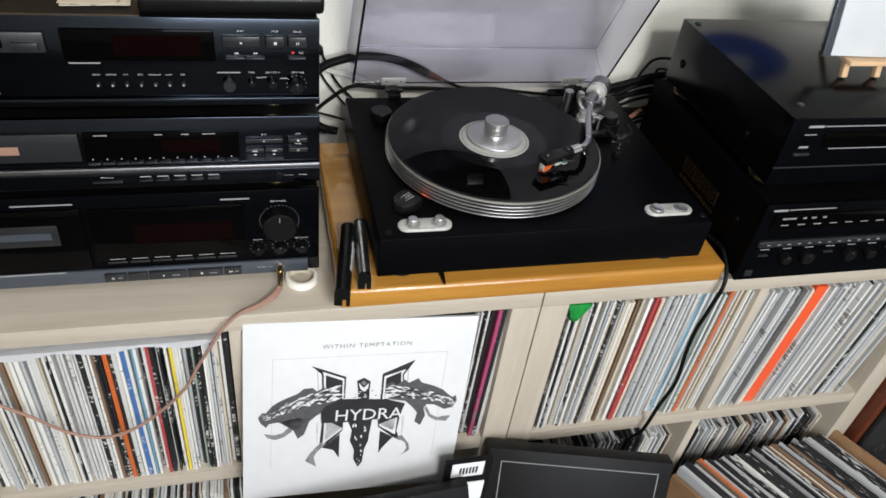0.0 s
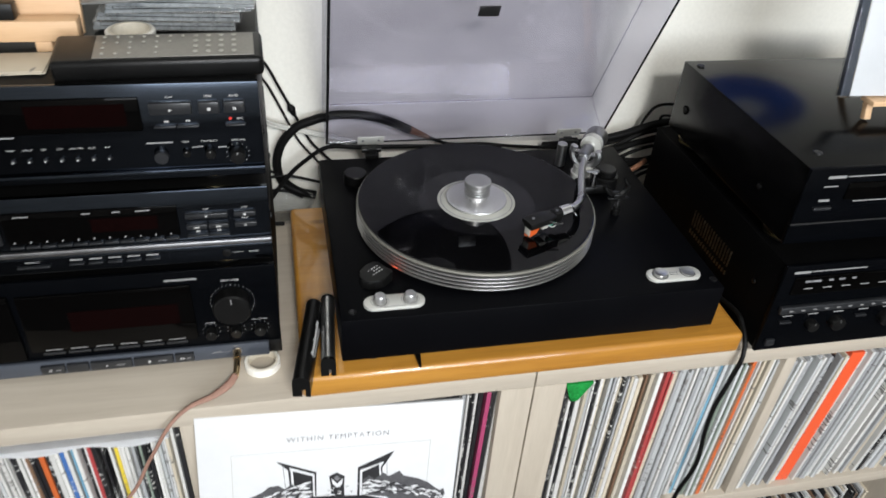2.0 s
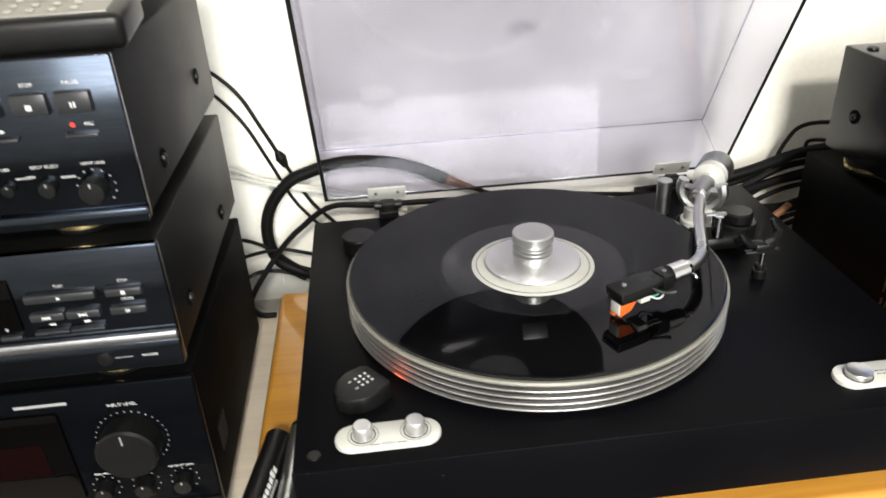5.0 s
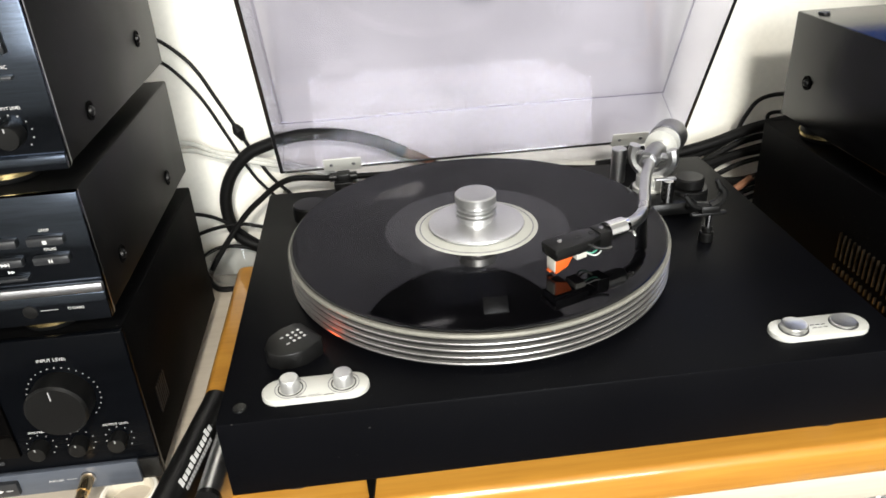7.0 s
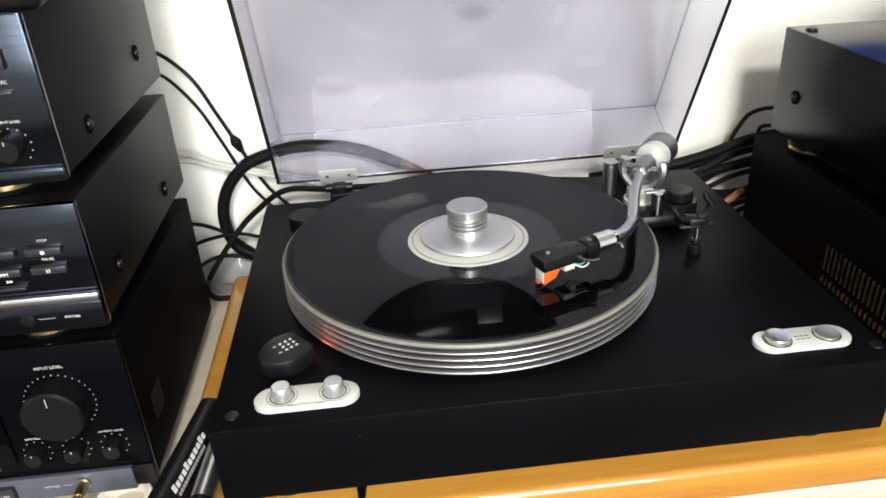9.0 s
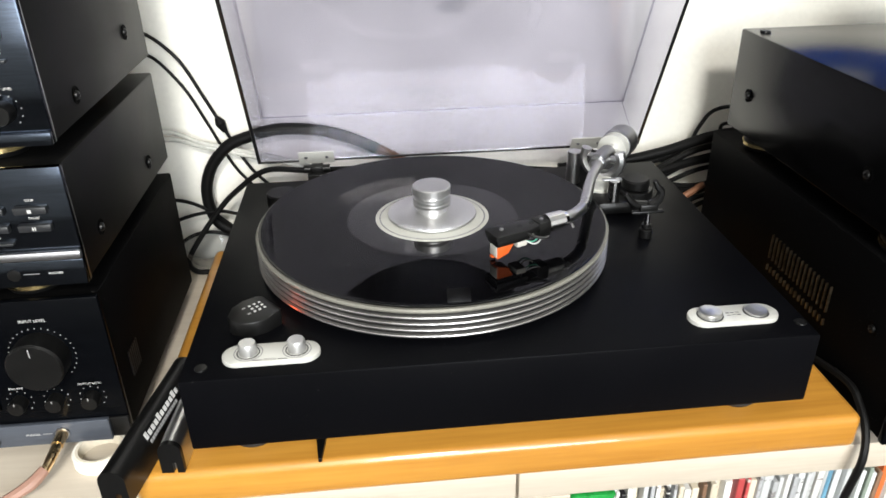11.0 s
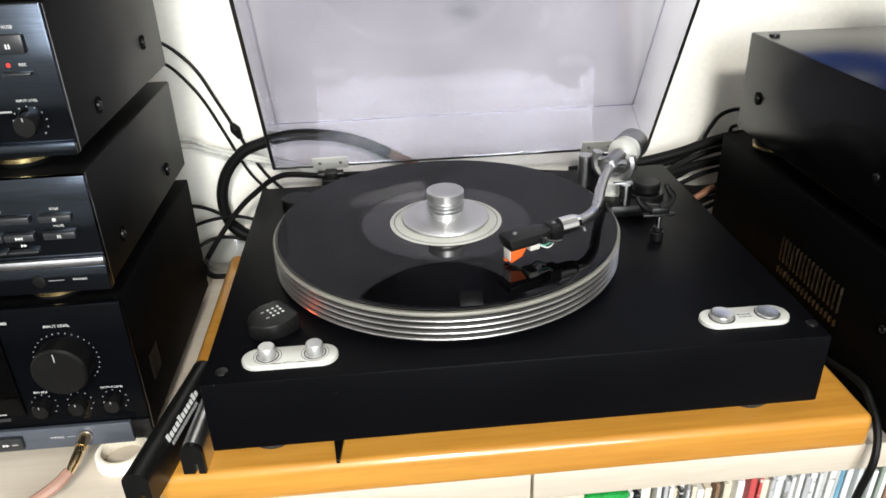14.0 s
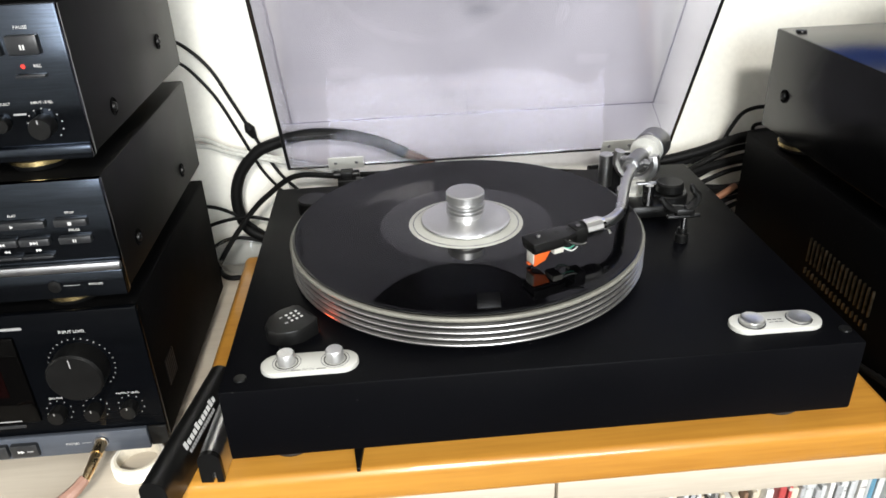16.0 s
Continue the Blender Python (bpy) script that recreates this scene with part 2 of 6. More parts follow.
ROOM = material("off_white_room_paint", (0.70, 0.70, 0.69), 0.9, vary=0.05, scale=3, grain=160, bump=0.2)
SLOT = material("brass_inside", (0.15, 0.125, 0.09), 0.38, 1.0, vary=0.6, scale=160)
TRAY = material("dark_tray_plastic", (0.016, 0.0165, 0.018), 0.35, spec=0.3, stretch=(0.3, 8, 8))
LABEL = material("record_label_paper", (0.46, 0.46, 0.42), 0.6, vary=0.04)
ORANGE = material("orange_cartridge_plastic", (0.58, 0.10, 0.018), 0.35)
CLEAR_GREY = material("grey_stylus_plastic", (0.45, 0.44, 0.40), 0.3)
GREEN_WIRE = material("green_wire", (0.08, 0.42, 0.28), 0.4)
RED_WIRE = material("red_wire", (0.45, 0.07, 0.03), 0.4)
LED = bpy.data.materials.new("red_strobe_led")
LED.use_nodes = True
LED.node_tree.nodes["Principled BSDF"].inputs["Base Color"].default_value = (0.4, 0.03, 0.01, 1)
LED.node_tree.nodes["Principled BSDF"].inputs["Emission Color"].default_value = (1.0, 0.10, 0.02, 1)
LED.node_tree.nodes["Principled BSDF"].inputs["Emission Strength"].default_value = 14.0
LID = clear_plastic("smoked_acrylic", (0.825, 0.82, 0.87), 0.015, 0.07)
LID_EDGE = material("smoked_acrylic_edge", (0.012, 0.012, 0.013), 0.15)
CASE = clear_plastic("clear_case_plastic", (0.90, 0.91, 0.92), 0.04, 0.06)
CASE_EDGE = material("pale_clear_plastic_edge", (0.27, 0.29, 0.30), 0.10, vary=0.45, scale=60)
CLEAR_CABLE = material("clear_cable_sheath", (0.50, 0.50, 0.46), 0.25, vary=0.2, coat=0.6)
CABLE = material("black_cable_rubber", (0.004, 0.004, 0.004), 0.5, spec=0.12)
CABLE_BROWN = material("brown_headphone_cable", (0.31, 0.175, 0.13), 0.5)
COPPER = material("copper_sleeve", (0.24, 0.11, 0.06), 0.4, 0.4)
PAPER = material("white_paper", (0.80, 0.81, 0.82), 0.6, vary=0.03)
GREY_CARD = material("grey_printed_card", (0.13, 0.13, 0.125), 0.22, vary=0.3, scale=18)
SLEEVE_FRONT = material("off_white_sleeve", (0.66, 0.67, 0.68), 0.5, vary=0.035, scale=12, grain=60)
INK = material("black_ink", (0.018, 0.018, 0.020), 0.5, vary=0.3, scale=60)
INK_GREY = material("grey_ink", (0.20, 0.20, 0.21), 0.5, vary=0.5, scale=120, grain=420)
INK_MID = material("dark_grey_ink", (0.075, 0.075, 0.08), 0.5, vary=0.4, scale=120, grain=420)
INK_LIGHT = material("light_grey_ink", (0.50, 0.50, 0.51), 0.5, vary=0.3, scale=120)
TAPE = material("cream_tape_roll", (0.82, 0.80, 0.73), 0.55)
TAPE_IN = material("tape_core_card", (0.68, 0.63, 0.52), 0.7)
REMOTE_GREY = material("grey_remote_face", (0.20, 0.19, 0.17), 0.4, 0.3)
REMOTE_KEY = material("pale_remote_key", (0.34, 0.33, 0.29), 0.4)
BOX_BLACK = material("black_box_card", (0.005, 0.005, 0.0055), 0.45, spec=0.16, vary=0.25, scale=20)
GRILLE = material("black_speaker_cloth", (0.008, 0.008, 0.008), 0.9, grain=900, bump=0.4)
GREEN_BAG = material("green_plastic_sleeve", (0.012, 0.22, 0.04), 0.25, vary=0.5, scale=90)
CARDS = {
    "white": card("white_card", (0.72, 0.71, 0.68)), "cream": card("cream_card", (0.62, 0.55, 0.43)),
    "grey": card("grey_card", (0.42, 0.43, 0.44)), "pale": card("plastic_covered_card", (0.58, 0.60, 0.60), amount=0.85),
    "dark": card("black_card", (0.020, 0.020, 0.022), (0.55, 0.55, 0.52), 0.72), "brown": card("brown_card", (0.22, 0.13, 0.08)),
    "orange": card("orange_card", (0.66, 0.15, 0.04), (0.1, 0.05, 0.04), 0.8), "red": card("red_card", (0.42, 0.06, 0.06), (0.6, 0.55, 0.5), 0.75),
    "blue": card("blue_card", (0.06, 0.16, 0.42), (0.6, 0.6, 0.6), 0.75), "cyan": card("light_blue_card", (0.16, 0.36, 0.50)),
    "yellow": card("yellow_card", (0.68, 0.52, 0.05), amount=0.78), "green": card("green_card", (0.25, 0.30, 0.25)),
    "pink": card("pink_card", (0.45, 0.07, 0.17), amount=0.78), "scarlet": card("scarlet_card", (0.78, 0.10, 0.03), amount=0.95, tint=0.02),
}


# ---- building helpers ----
def thing(name, at, label, category, group=""):
    e = new(name)
    e.empty_display_size = 0.02
    e.matrix_basis = Matrix.Translation(at)
    return tagged(e, label, category, group)


def mesh_of(name, bm, mat, smooth=True):
    me = bpy.data.meshes.new(name)
    bm.to_mesh(me)
    bm.free()
    me.materials.append(mat)
    if smooth:
        me.shade_smooth()
        me.set_sharp_from_angle(angle=radians(35))
    return me


def part(name, bm, mat, parent=None, label="", smooth=True):
    """One mesh object, built in world places, under a thing or a part."""
    ob = new(name, mesh_of(name, bm, mat, smooth))
    if parent:
        ob.parent = parent
        if parent.type == "EMPTY":
            ob.matrix_parent_inverse = parent.matrix_basis.inverted()
    return tagged(ob, label)


def solid(name, bm, mat, label, category, group="", kind="", smooth=True):
    return tagged(part(name, bm, mat, None, label, smooth), "", category, group, kind)


def box(x0, x1, y0, y1, z0, z1, bevel=0.0, m=None, seg=2):
    bm = bmesh.new()
    bmesh.ops.create_cube(bm, size=1)
    for v in bm.verts:
        v.co = Vector((x0 + (v.co.x + 0.5) * (x1 - x0), y0 + (v.co.y + 0.5) * (y1 - y0), z0 + (v.co.z + 0.5) * (z1 - z0)))
    if bevel:
        bmesh.ops.bevel(bm, geom=list(bm.edges), offset=bevel, segments=seg, profile=0.5, affect="EDGES")
    if m is not None:
        bm.transform(m)
    return bm


def join(*bms):
    out = bmesh.new()
    for b in bms:
        me = bpy.data.meshes.new("tmp")
        b.to_mesh(me)
        b.free()
        out.from_mesh(me)
        bpy.data.meshes.remove(me)
    return out


def lathe(profile, seg=48, m=None):
    """A body of turning about z through (r, z) pairs, from the bottom up on the outside."""
    bm = bmesh.new()
    rings = []
    for r, z in profile:
        if r < 1e-6:
            rings.append([bm.verts.new((0, 0, z))])
        else:
            rings.append([bm.verts.new((r * math.cos(2 * math.pi * i / seg), r * math.sin(2 * math.pi * i / seg), z)) for i in range(seg)])
    for a, b in zip(rings, rings[1:]):
        for i in range(seg):
            j = (i + 1) % seg
            if len(a) == 1 and len(b) == 1:
                continue
            if len(a) == 1:
                bm.faces.new((a[0], b[j], b[i]))
            elif len(b) == 1:
                bm.faces.new((a[i], a[j], b[0]))
            else:
                bm.faces.new((a[i], a[j], b[j], b[i]))
    if len(rings[0]) > 1 and len(rings[-1]) > 1 and profile[0] == profile[-1]:
        bmesh.ops.remove_doubles(bm, verts=bm.verts, dist=1e-7)
    bmesh.ops.recalc_face_normals(bm, faces=bm.faces)
    if m is not None:
        bm.transform(m)
    return bm


def disc(r, h, at, bevel=0.0008, seg=40, axis="z"):
    b = min(bevel, r * 0.45, h * 0.45)
    m = Matrix.Translation(at)
    if axis == "y":
        m = m @ pose(0, 0, 0, 90)
    return lathe([(0, 0), (r - b, 0), (r, b), (r, h - b), (r - b, h), (0, h)], seg, m)


def smooth_line(pts, step=8):
    pts = [Vector(p) for p in pts]
    ext = [2 * pts[0] - pts[1], *pts, 2 * pts[-1] - pts[-2]]
    out = []
    for a, b, c, d in zip(ext, ext[1:], ext[2:], ext[3:]):
        for i in range(step):
            t = i / step
            out.append(0.5 * (2 * b + (c - a) * t + (2 * a - 5 * b + 4 * c - d) * t * t + (3 * b - a - 3 * c + d) * t ** 3))
    return out + [pts[-1]]


def tube(pts, radius, seg=10, step=8):
    """A round tube along a smooth line; radius may be a number or a list, one for each point given."""
    n = len(pts)
    line = smooth_line(pts, step)
    rad = radius if isinstance(radius, (list, tuple)) else [radius] * n
    bm = bmesh.new()
    rings, up = [], Vector((0.123, 0.31, 0.94)).normalized()
    for i, p in enumerate(line):
        d = (line[min(i + 1, len(line) - 1)] - line[max(i - 1, 0)]).normalized()
        side = d.cross(up).normalized()
        up = side.cross(d).normalized()
        u = i / step
        k = min(int(u), n - 2)
        r = rad[k] + (rad[k + 1] - rad[k]) * (u - k)
        rings.append([bm.verts.new(p + r * (math.cos(2 * math.pi * j / seg) * side + math.sin(2 * math.pi * j / seg) * up)) for j in range(seg)])
    for a, b in zip(rings, rings[1:]):
        for j in range(seg):
            bm.faces.new((a[j], a[(j + 1) % seg], b[(j + 1) % seg], b[j]))
    bm.faces.new(rings[0][::-1])
    bm.faces.new(rings[-1])
    bmesh.ops.recalc_face_normals(bm, faces=bm.faces)
    return bm


def slab(outline, z0, z1, bevel=0.0, m=None):
    """A flat piece with the given outline in x, y."""
    bm = bmesh.new()
    f = bm.faces.new([bm.verts.new((x, y, z0)) for x, y in outline])
    r = bmesh.ops.extrude_face_region(bm, geom=[f])
    for v in r["geom"]:
        if isinstance(v, bmesh.types.BMVert):
            v.co.z = z1
    bmesh.ops.recalc_face_normals(bm, faces=bm.faces)
    if bevel:
        top = [e for e in bm.edges if all(abs(v.co.z - z1) < 1e-6 for v in e.verts)]
        bmesh.ops.bevel(bm, geom=top, offset=bevel, segments=2, profile=0.5, affect="EDGES")
    if m is not None:
        bm.transform(m)
    return bm


def stadium(cx, cy, length, width, n=14):
    r, s = width / 2, length / 2 - width / 2
    return [(cx + s + r * math.cos(a), cy + r * math.sin(a)) for a in np.linspace(-math.pi / 2, math.pi / 2, n)] + [(cx - s + r * math.cos(a), cy + r * math.sin(a)) for a in np.linspace(math.pi / 2, 3 * math.pi / 2, n)]


LETTERS = {}


def text_mesh(words, size, mat, align="CENTER", spacing=1.0, thin=0.0):
    key = (words, size, mat.name, align)
    if key not in LETTERS:
        cu = bpy.data.curves.new("print", "FONT")
        cu.body, cu.size, cu.align_x, cu.align_y, cu.resolution_u, cu.space_character = words, size, align, "CENTER", 2, spacing
        cu.offset = -thin
        ob = new("print", cu)
        bpy.context.view_layer.update()
        me = bpy.data.meshes.new_from_object(ob.evaluated_get(bpy.context.evaluated_depsgraph_get()))
        bpy.data.objects.remove(ob)
        bpy.data.curves.remove(cu)
        me.materials.clear()
        me.materials.append(mat)
        LETTERS[key] = me
    return LETTERS[key]


def words(text, m, size, parent, mat=None, align="CENTER", spacing=1.0, thin=0.0):
    """Printed words as a part, at the pose m (x along the words, z out of the surface)."""
    ob = new("lettering", text_mesh(text, size, mat or LETTER, align, spacing, thin))
    ob.parent = parent
    ob.matrix_basis = (parent.matrix_basis.inverted() if parent.type == "EMPTY" else Matrix()) @ m
    return ob


FRONT = pose(0, 0, 0, 90)   # faces the room (-y), x stays x


def on_front(x, y, z):
    return Matrix.Translation((x, y, z)) @ FRONT


# ---- structure ----
CT, WY = 0.79, 0.438          # cabinet top, back wall
solid("wall_back", box(-2.62, 2.62, WY, WY + 0.12, 0, 2.5), WALL, "white plastered wall behind the stereo", "wall", kind="structure", smooth=False)
solid("wall_left", box(-2.62, -2.5, -2.8, WY, 0, 2.5), ROOM, "plain painted side wall of the room", "wall", kind="structure", smooth=False)
solid("wall_right", box(2.5, 2.62, -2.8, WY, 0, 2.5), ROOM, "plain painted side wall of the room", "wall", kind="structure", smooth=False)
solid("wall_front", join(box(-2.62, -0.50, -2.92, -2.8, 0, 2.5), box(1.10, 2.62, -2.92, -2.8, 0, 2.5), box(-0.50, 1.10, -2.92, -2.8, 0, 0.95), box(-0.50, 1.10, -2.92, -2.8, 2.35, 2.5)), ROOM, "plain painted wall with the window", "wall", kind="structure", smooth=False)
solid("floor", box(-2.62, 2.62, -2.92, WY + 0.12, -0.08, 0), FLOOR, "dark wooden floor of the room", "floor", kind="structure", smooth=False)
solid("ceiling", box(-2.62, 2.62, -2.92, WY + 0.12, 2.5, 2.6), CEIL, "white painted ceiling", "ceiling", kind="structure", smooth=False)
# unseen window, assumed as the way in for the daylight
win = tagged(new("window_1"), "white framed window with two panes", "window", kind="structure")
win.matrix_basis = Matrix.Translation((0.30, -2.86, 0.95))
FRAME_W = material("white_window_frame", (0.8, 0.8, 0.79), 0.4, vary=0.03)
part("window_frame", join(box(-0.50, -0.44, -2.89, -2.83, 0.95, 2.35), box(1.04, 1.10, -2.89, -2.83, 0.95, 2.35), box(-0.44, 1.04, -2.89, -2.83, 0.95, 1.01), box(-0.44, 1.04, -2.89, -2.83, 2.29, 2.35), box(0.26, 0.34, -2.89, -2.83, 1.01, 2.29)), FRAME_W, win)
for a, b in ((-0.44, 0.26), (0.34, 1.04)):
    p = part("pane", box(a, b, -2.862, -2.858, 1.01, 2.29), CASE, win)
    p.visible_shadow = False
# unseen lamp body, added to go with the overhead area light
solid("added_ceiling_lamp", lathe([(0, 2.40), (0.16, 2.40), (0.2, 2.43), (0.2, 2.5), (0, 2.5)], 40, Matrix.Translation((-0.10, -1.90, 0))), PAPER, "round white ceiling lamp added out of view", "lamp")


# ---- record cabinets ----
def cabinet(x0, x1, xd, label):
    """An open two-row cabinet with one divider at xd: thick frame, thin inner boards."""
    t, yb = 0.042, 0.392
    c = thing("record_cabinet", ((x0 + x1) / 2, 0.2, 0), label, "cabinet", "record cabinets")
    part("top_panel", box(x0, x1, 0, yb, CT - 0.027, CT, 0.0015), BIRCH, c)
    part("side_panel", box(x0, x0 + t, 0, yb, 0.0, CT - 0.0272, 0.001), BIRCH_V, c)
    part("side_panel", box(x1 - t, x1, 0, yb, 0.0, CT - 0.0272, 0.001), BIRCH_V, c)
    part("bottom_panel", box(x0 + t, x1 - t, 0.002, yb, 0.03, 0.07, 0.001), BIRCH, c)
    part("shelf", box(x0 + t, x1 - t, 0.002, yb - 0.01, 0.438, 0.463, 0.001), BIRCH, c)
    for a, b in ((0.463, CT - 0.027), (0.07, 0.438)):
        part("divider", box(xd, xd + 0.016, 0.003, yb - 0.01, a, b, 0.0008), BIRCH_V, c)
    part("back_panel", box(x0 + t, x1 - t, yb - 0.009, yb - 0.001, 0.07, CT - 0.027), BIRCH_V, c)
    return c


cabinet(-1.20, 0.0075, -0.414, "pale birch veneer record cabinet with open compartments full of records")
cabinet(0.0095, 0.742, 0.366, "pale birch veneer record cabinet, open compartments packed with records")
SLEEVES = {}


def sleeve_mesh(kind, th, h, d):
    key = (kind, th, h, d)
    if key not in SLEEVES:
        SLEEVES[key] = mesh_of("record_sleeve", box(-th / 2, th / 2, 0, d, 0, h, min(0.0006, th * 0.3), seg=1), CARDS[kind], False)
    return SLEEVES[key]


KIND_WORDS = {"white": "white", "cream": "cream-coloured", "grey": "grey", "pale": "plastic-covered", "dark": "black", "brown": "brown", "orange": "orange", "red": "dark red", "blue": "blue", "cyan": "light blue", "yellow": "yellow", "green": "dull green", "pink": "pink", "scarlet": "bright scarlet"}


STUFF = []


def fill(x0, x1, z, y, kinds, group, where, lean0=0.0, lean1=0.0, rnd=None, h0=0.288, apart=True):
    """Records side by side from x0 to x1, standing on z; kinds: the sleeves in order or a bag to draw from."""
    x, i = x0, 0
    while x < x1:
        k = kinds[i] if rnd is None else rnd.choice(kinds)
        i += 1
        if rnd is None and i >= len(kinds):
            i = 0
        th = random.choice((0.0028, 0.0035, 0.0042, 0.0042, 0.0058)) if k != "scarlet" else 0.022
        u = (x - x0) / (x1 - x0)
        a = lean0 + (lean1 - lean0) * u + random.uniform(-0.35, 0.35)
        x += th * 0.5 / math.cos(radians(a))
        if not apart:
            STUFF.append((k, th, h0 + random.choice((0, 0, -0.004, -0.008)), Matrix.Translation((x, y + random.choice((0, 0.004, 0.01)), z)) @ pose(0, 0, 0, 0, a, 0)))
            x += th * 0.5 / math.cos(radians(a)) + random.choice((0.0003, 0.0006, 0.0012))
            continue
        ob = new("record_sleeve", sleeve_mesh(k, th, h0 + random.choice((0, -0.001, -0.004, 0.002, 0.003)), 0.30))
        ob.matrix_basis = Matrix.Translation((x, y + random.choice((0, 0.001, 0.004, 0.009)), z)) @ pose(0, 0, 0, 0, a, 0)
        if a > 0:
            ob.location.z += th / 2 * math.sin(radians(a)) + 0.0002
        tagged(ob, KIND_WORDS[k] + " record sleeve standing upright " + where, "record", group)
        x += th * 0.5 / math.cos(radians(a)) + random.choice((0.0003, 0.0006, 0.0012))


W1 = ["dark", "white", "white", "pale", "grey", "white", "cream", "white", "dark", "dark", "white", "pale", "white", "brown", "cream", "white", "white", "white", "grey", "white", "white", "white", "cream", "white", "dark", "white", "white", "pale", "white", "white", "white", "white", "dark", "white", "white", "brown", "dark", "dark", "orange", "dark", "white", "white", "blue", "white", "cyan", "white", "dark", "white", "red", "dark", "white", "dark", "dark", "white", "yellow", "white", "white", "white", "grey", "dark", "green", "dark"]
S = 0.463
rng = random.Random(4)
random.seed(11)
fill(-0.748, -0.419, S, 0.008, W1, "records in the cabinet", "in the cabinet")
fill(-0.094, -0.040, S, 0.008, ["white", "dark", "grey", "white", "dark", "dark", "white", "dark", "pink", "dark", "white", "dark", "grey"], "records in the cabinet", "in the cabinet", 0.5, 1.5)
W3 = ["dark", "dark", "white", "dark", "white", "pale", "white", "cream", "grey", "white", "dark", "white", "cream", "pale", "grey", "white", "cream", "dark", "white", "grey", "cream", "white", "cream", "cream", "brown", "cream", "white", "cream", "white", "white", "red", "red", "cream", "grey", "pale", "pale", "grey", "pale", "white", "grey", "pale", "pale", "grey", "pale", "white", "pale", "cyan", "pale", "pale", "green", "pale", "green", "pale", "brown", "orange", "pale", "white", "cream", "pale", "cream", "white", "pale"]
fill(0.054, 0.3585, S, 0.008, W3, "records in the cabinet", "in the cabinet", 0.0, 1.2)
W4 = ["grey", "pale", "cream", "white", "grey", "grey", "pale", "pale", "grey", "white", "grey", "dark", "brown", "grey", "cream", "pale", "white", "scarlet", "white", "white", "pale", "grey", "grey", "pale", "pale", "white", "pale", "grey", "pale", "white", "grey", "pale", "white", "dark", "pale", "white", "grey", "pale", "grey", "white", "cream", "pale", "grey", "white", "pale", "dark", "white", "pale", "grey", "pale"]
fill(0.374, 0.672, S, 0.008, W4, "records in the cabinet", "in the cabinet", 3.2, 7.0, h0=0.280)
LOW = ["white", "pale", "grey", "dark", "dark", "white", "cream", "brown", "grey", "white", "dark", "cream", "dark", "pale", "white"]
fill(0.10, 0.352, 0.07, 0.03, LOW, "records in the lower row", "in the lower row of the cabinet", 0.5, 2.5, rng)
fill(0.386, 0.690, 0.07, 0.03, LOW, "records in the lower row", "in the lower row of the cabinet", 1.5, 2.5, rng)
fill(-0.748, -0.405 - 0.016, 0.07, 0.03, LOW, "records in the lower row", "in the lower row of the cabinet", 0, 0, rng, apart=False)
verts, faces, slots, names = [], [], [], sorted(CARDS)
for k, th, h, m in STUFF:
    b = len(verts)
    verts += [tuple(m @ Vector((sx * th / 2, yy, zz + 0.001))) for zz in (0, h) for yy in (0, 0.30) for sx in (-1, 1)]
    faces += [tuple(b + i for i in f) for f in ((0, 1, 5, 4), (1, 3, 7, 5), (3, 2, 6, 7), (2, 0, 4, 6), (4, 5, 7, 6), (0, 2, 3, 1))]
    slots += [names.index(k)] * 6
rm = bpy.data.meshes.new("record_row")
rm.from_pydata(verts, [], faces)
for k in names:
    rm.materials.append(CARDS[k])
rm.polygons.foreach_set("material_index", slots)
tagged(new("record_row", rm), "rows of mixed record sleeves in the lower compartments", "records", kind="stuff")

# white sheet lying on the records, green plastic corner
sheet = bmesh.new()
g = [[sheet.verts.new((-0.685 + 0.26 * i / 20, -0.0045 if j == 0 else (-0.0035 if j == 1 else 0.002 + 0.2 * (j - 1) / 5), S + 0.2925 + 0.002 * math.sin(i * 0.9 + j) * (j > 1) - (0.007 + 0.004 * math.sin(i * 0.85) if j == 0 else 0))) for j in range(7)] for i in range(21)]
for i in range(20):
    for j in range(6):
        sheet.faces.new((g[i][j], g[i + 1][j], g[i + 1][j + 1], g[i][j + 1]))
r = bmesh.ops.solidify(sheet, geom=sheet.faces[:], thickness=0.0012)
solid("plastic_sheet", sheet, PAPER, "crumpled white plastic sheet lying on the records", "sheet")
gb = box(0.052, 0.090, 0.001, 0.2, S + 0.262, S + 0.2955, 0.003)
for v in gb.verts:
    if v.co.z < S + 0.266:
        v.co.x = 0.066 + (v.co.x - 0.066) * 0.3
solid("plastic_bag", gb, GREEN_BAG, "green plastic bag corner stuck over the records", "bag")

# ---- pine board under the turntable ----
bd = box(-0.274, 0.279, -0.004, 0.35, CT, 0.822, 0.0065, seg=4)
solid("pine_board", bd, PINE, "varnished orange pine board with rounded edges under the turntable", "board")


# ---- turntable ----
T = 0.90
tt = thing("turntable", (0, 0.176, 0.822), "matt black turntable with silver platter rings and open smoked lid", "turntable")
part("plinth", box(-0.228, 0.228, 0, 0.352, 0.840, T, 0.0020), PLINTH, tt)
for x in (-0.19, 0.19):
    for y in (0.035, 0.315):
        part("foot", lathe([(0, 0.8221), (0.017, 0.8221), (0.02, 0.826), (0.02, 0.8402), (0, 0.8402)], 28, Matrix.Translation((x, y, 0))), BLACK_SOFT, tt)
for x, y in ((-0.2145, 0.014), (0.221, 0.017)):
    part("screw_cap", lathe([(0, T), (0.0045, T), (0.0042, T + 0.0012), (0, T + 0.0016)], 20, Matrix.Translation((x, y, 0))), BLACK, tt)
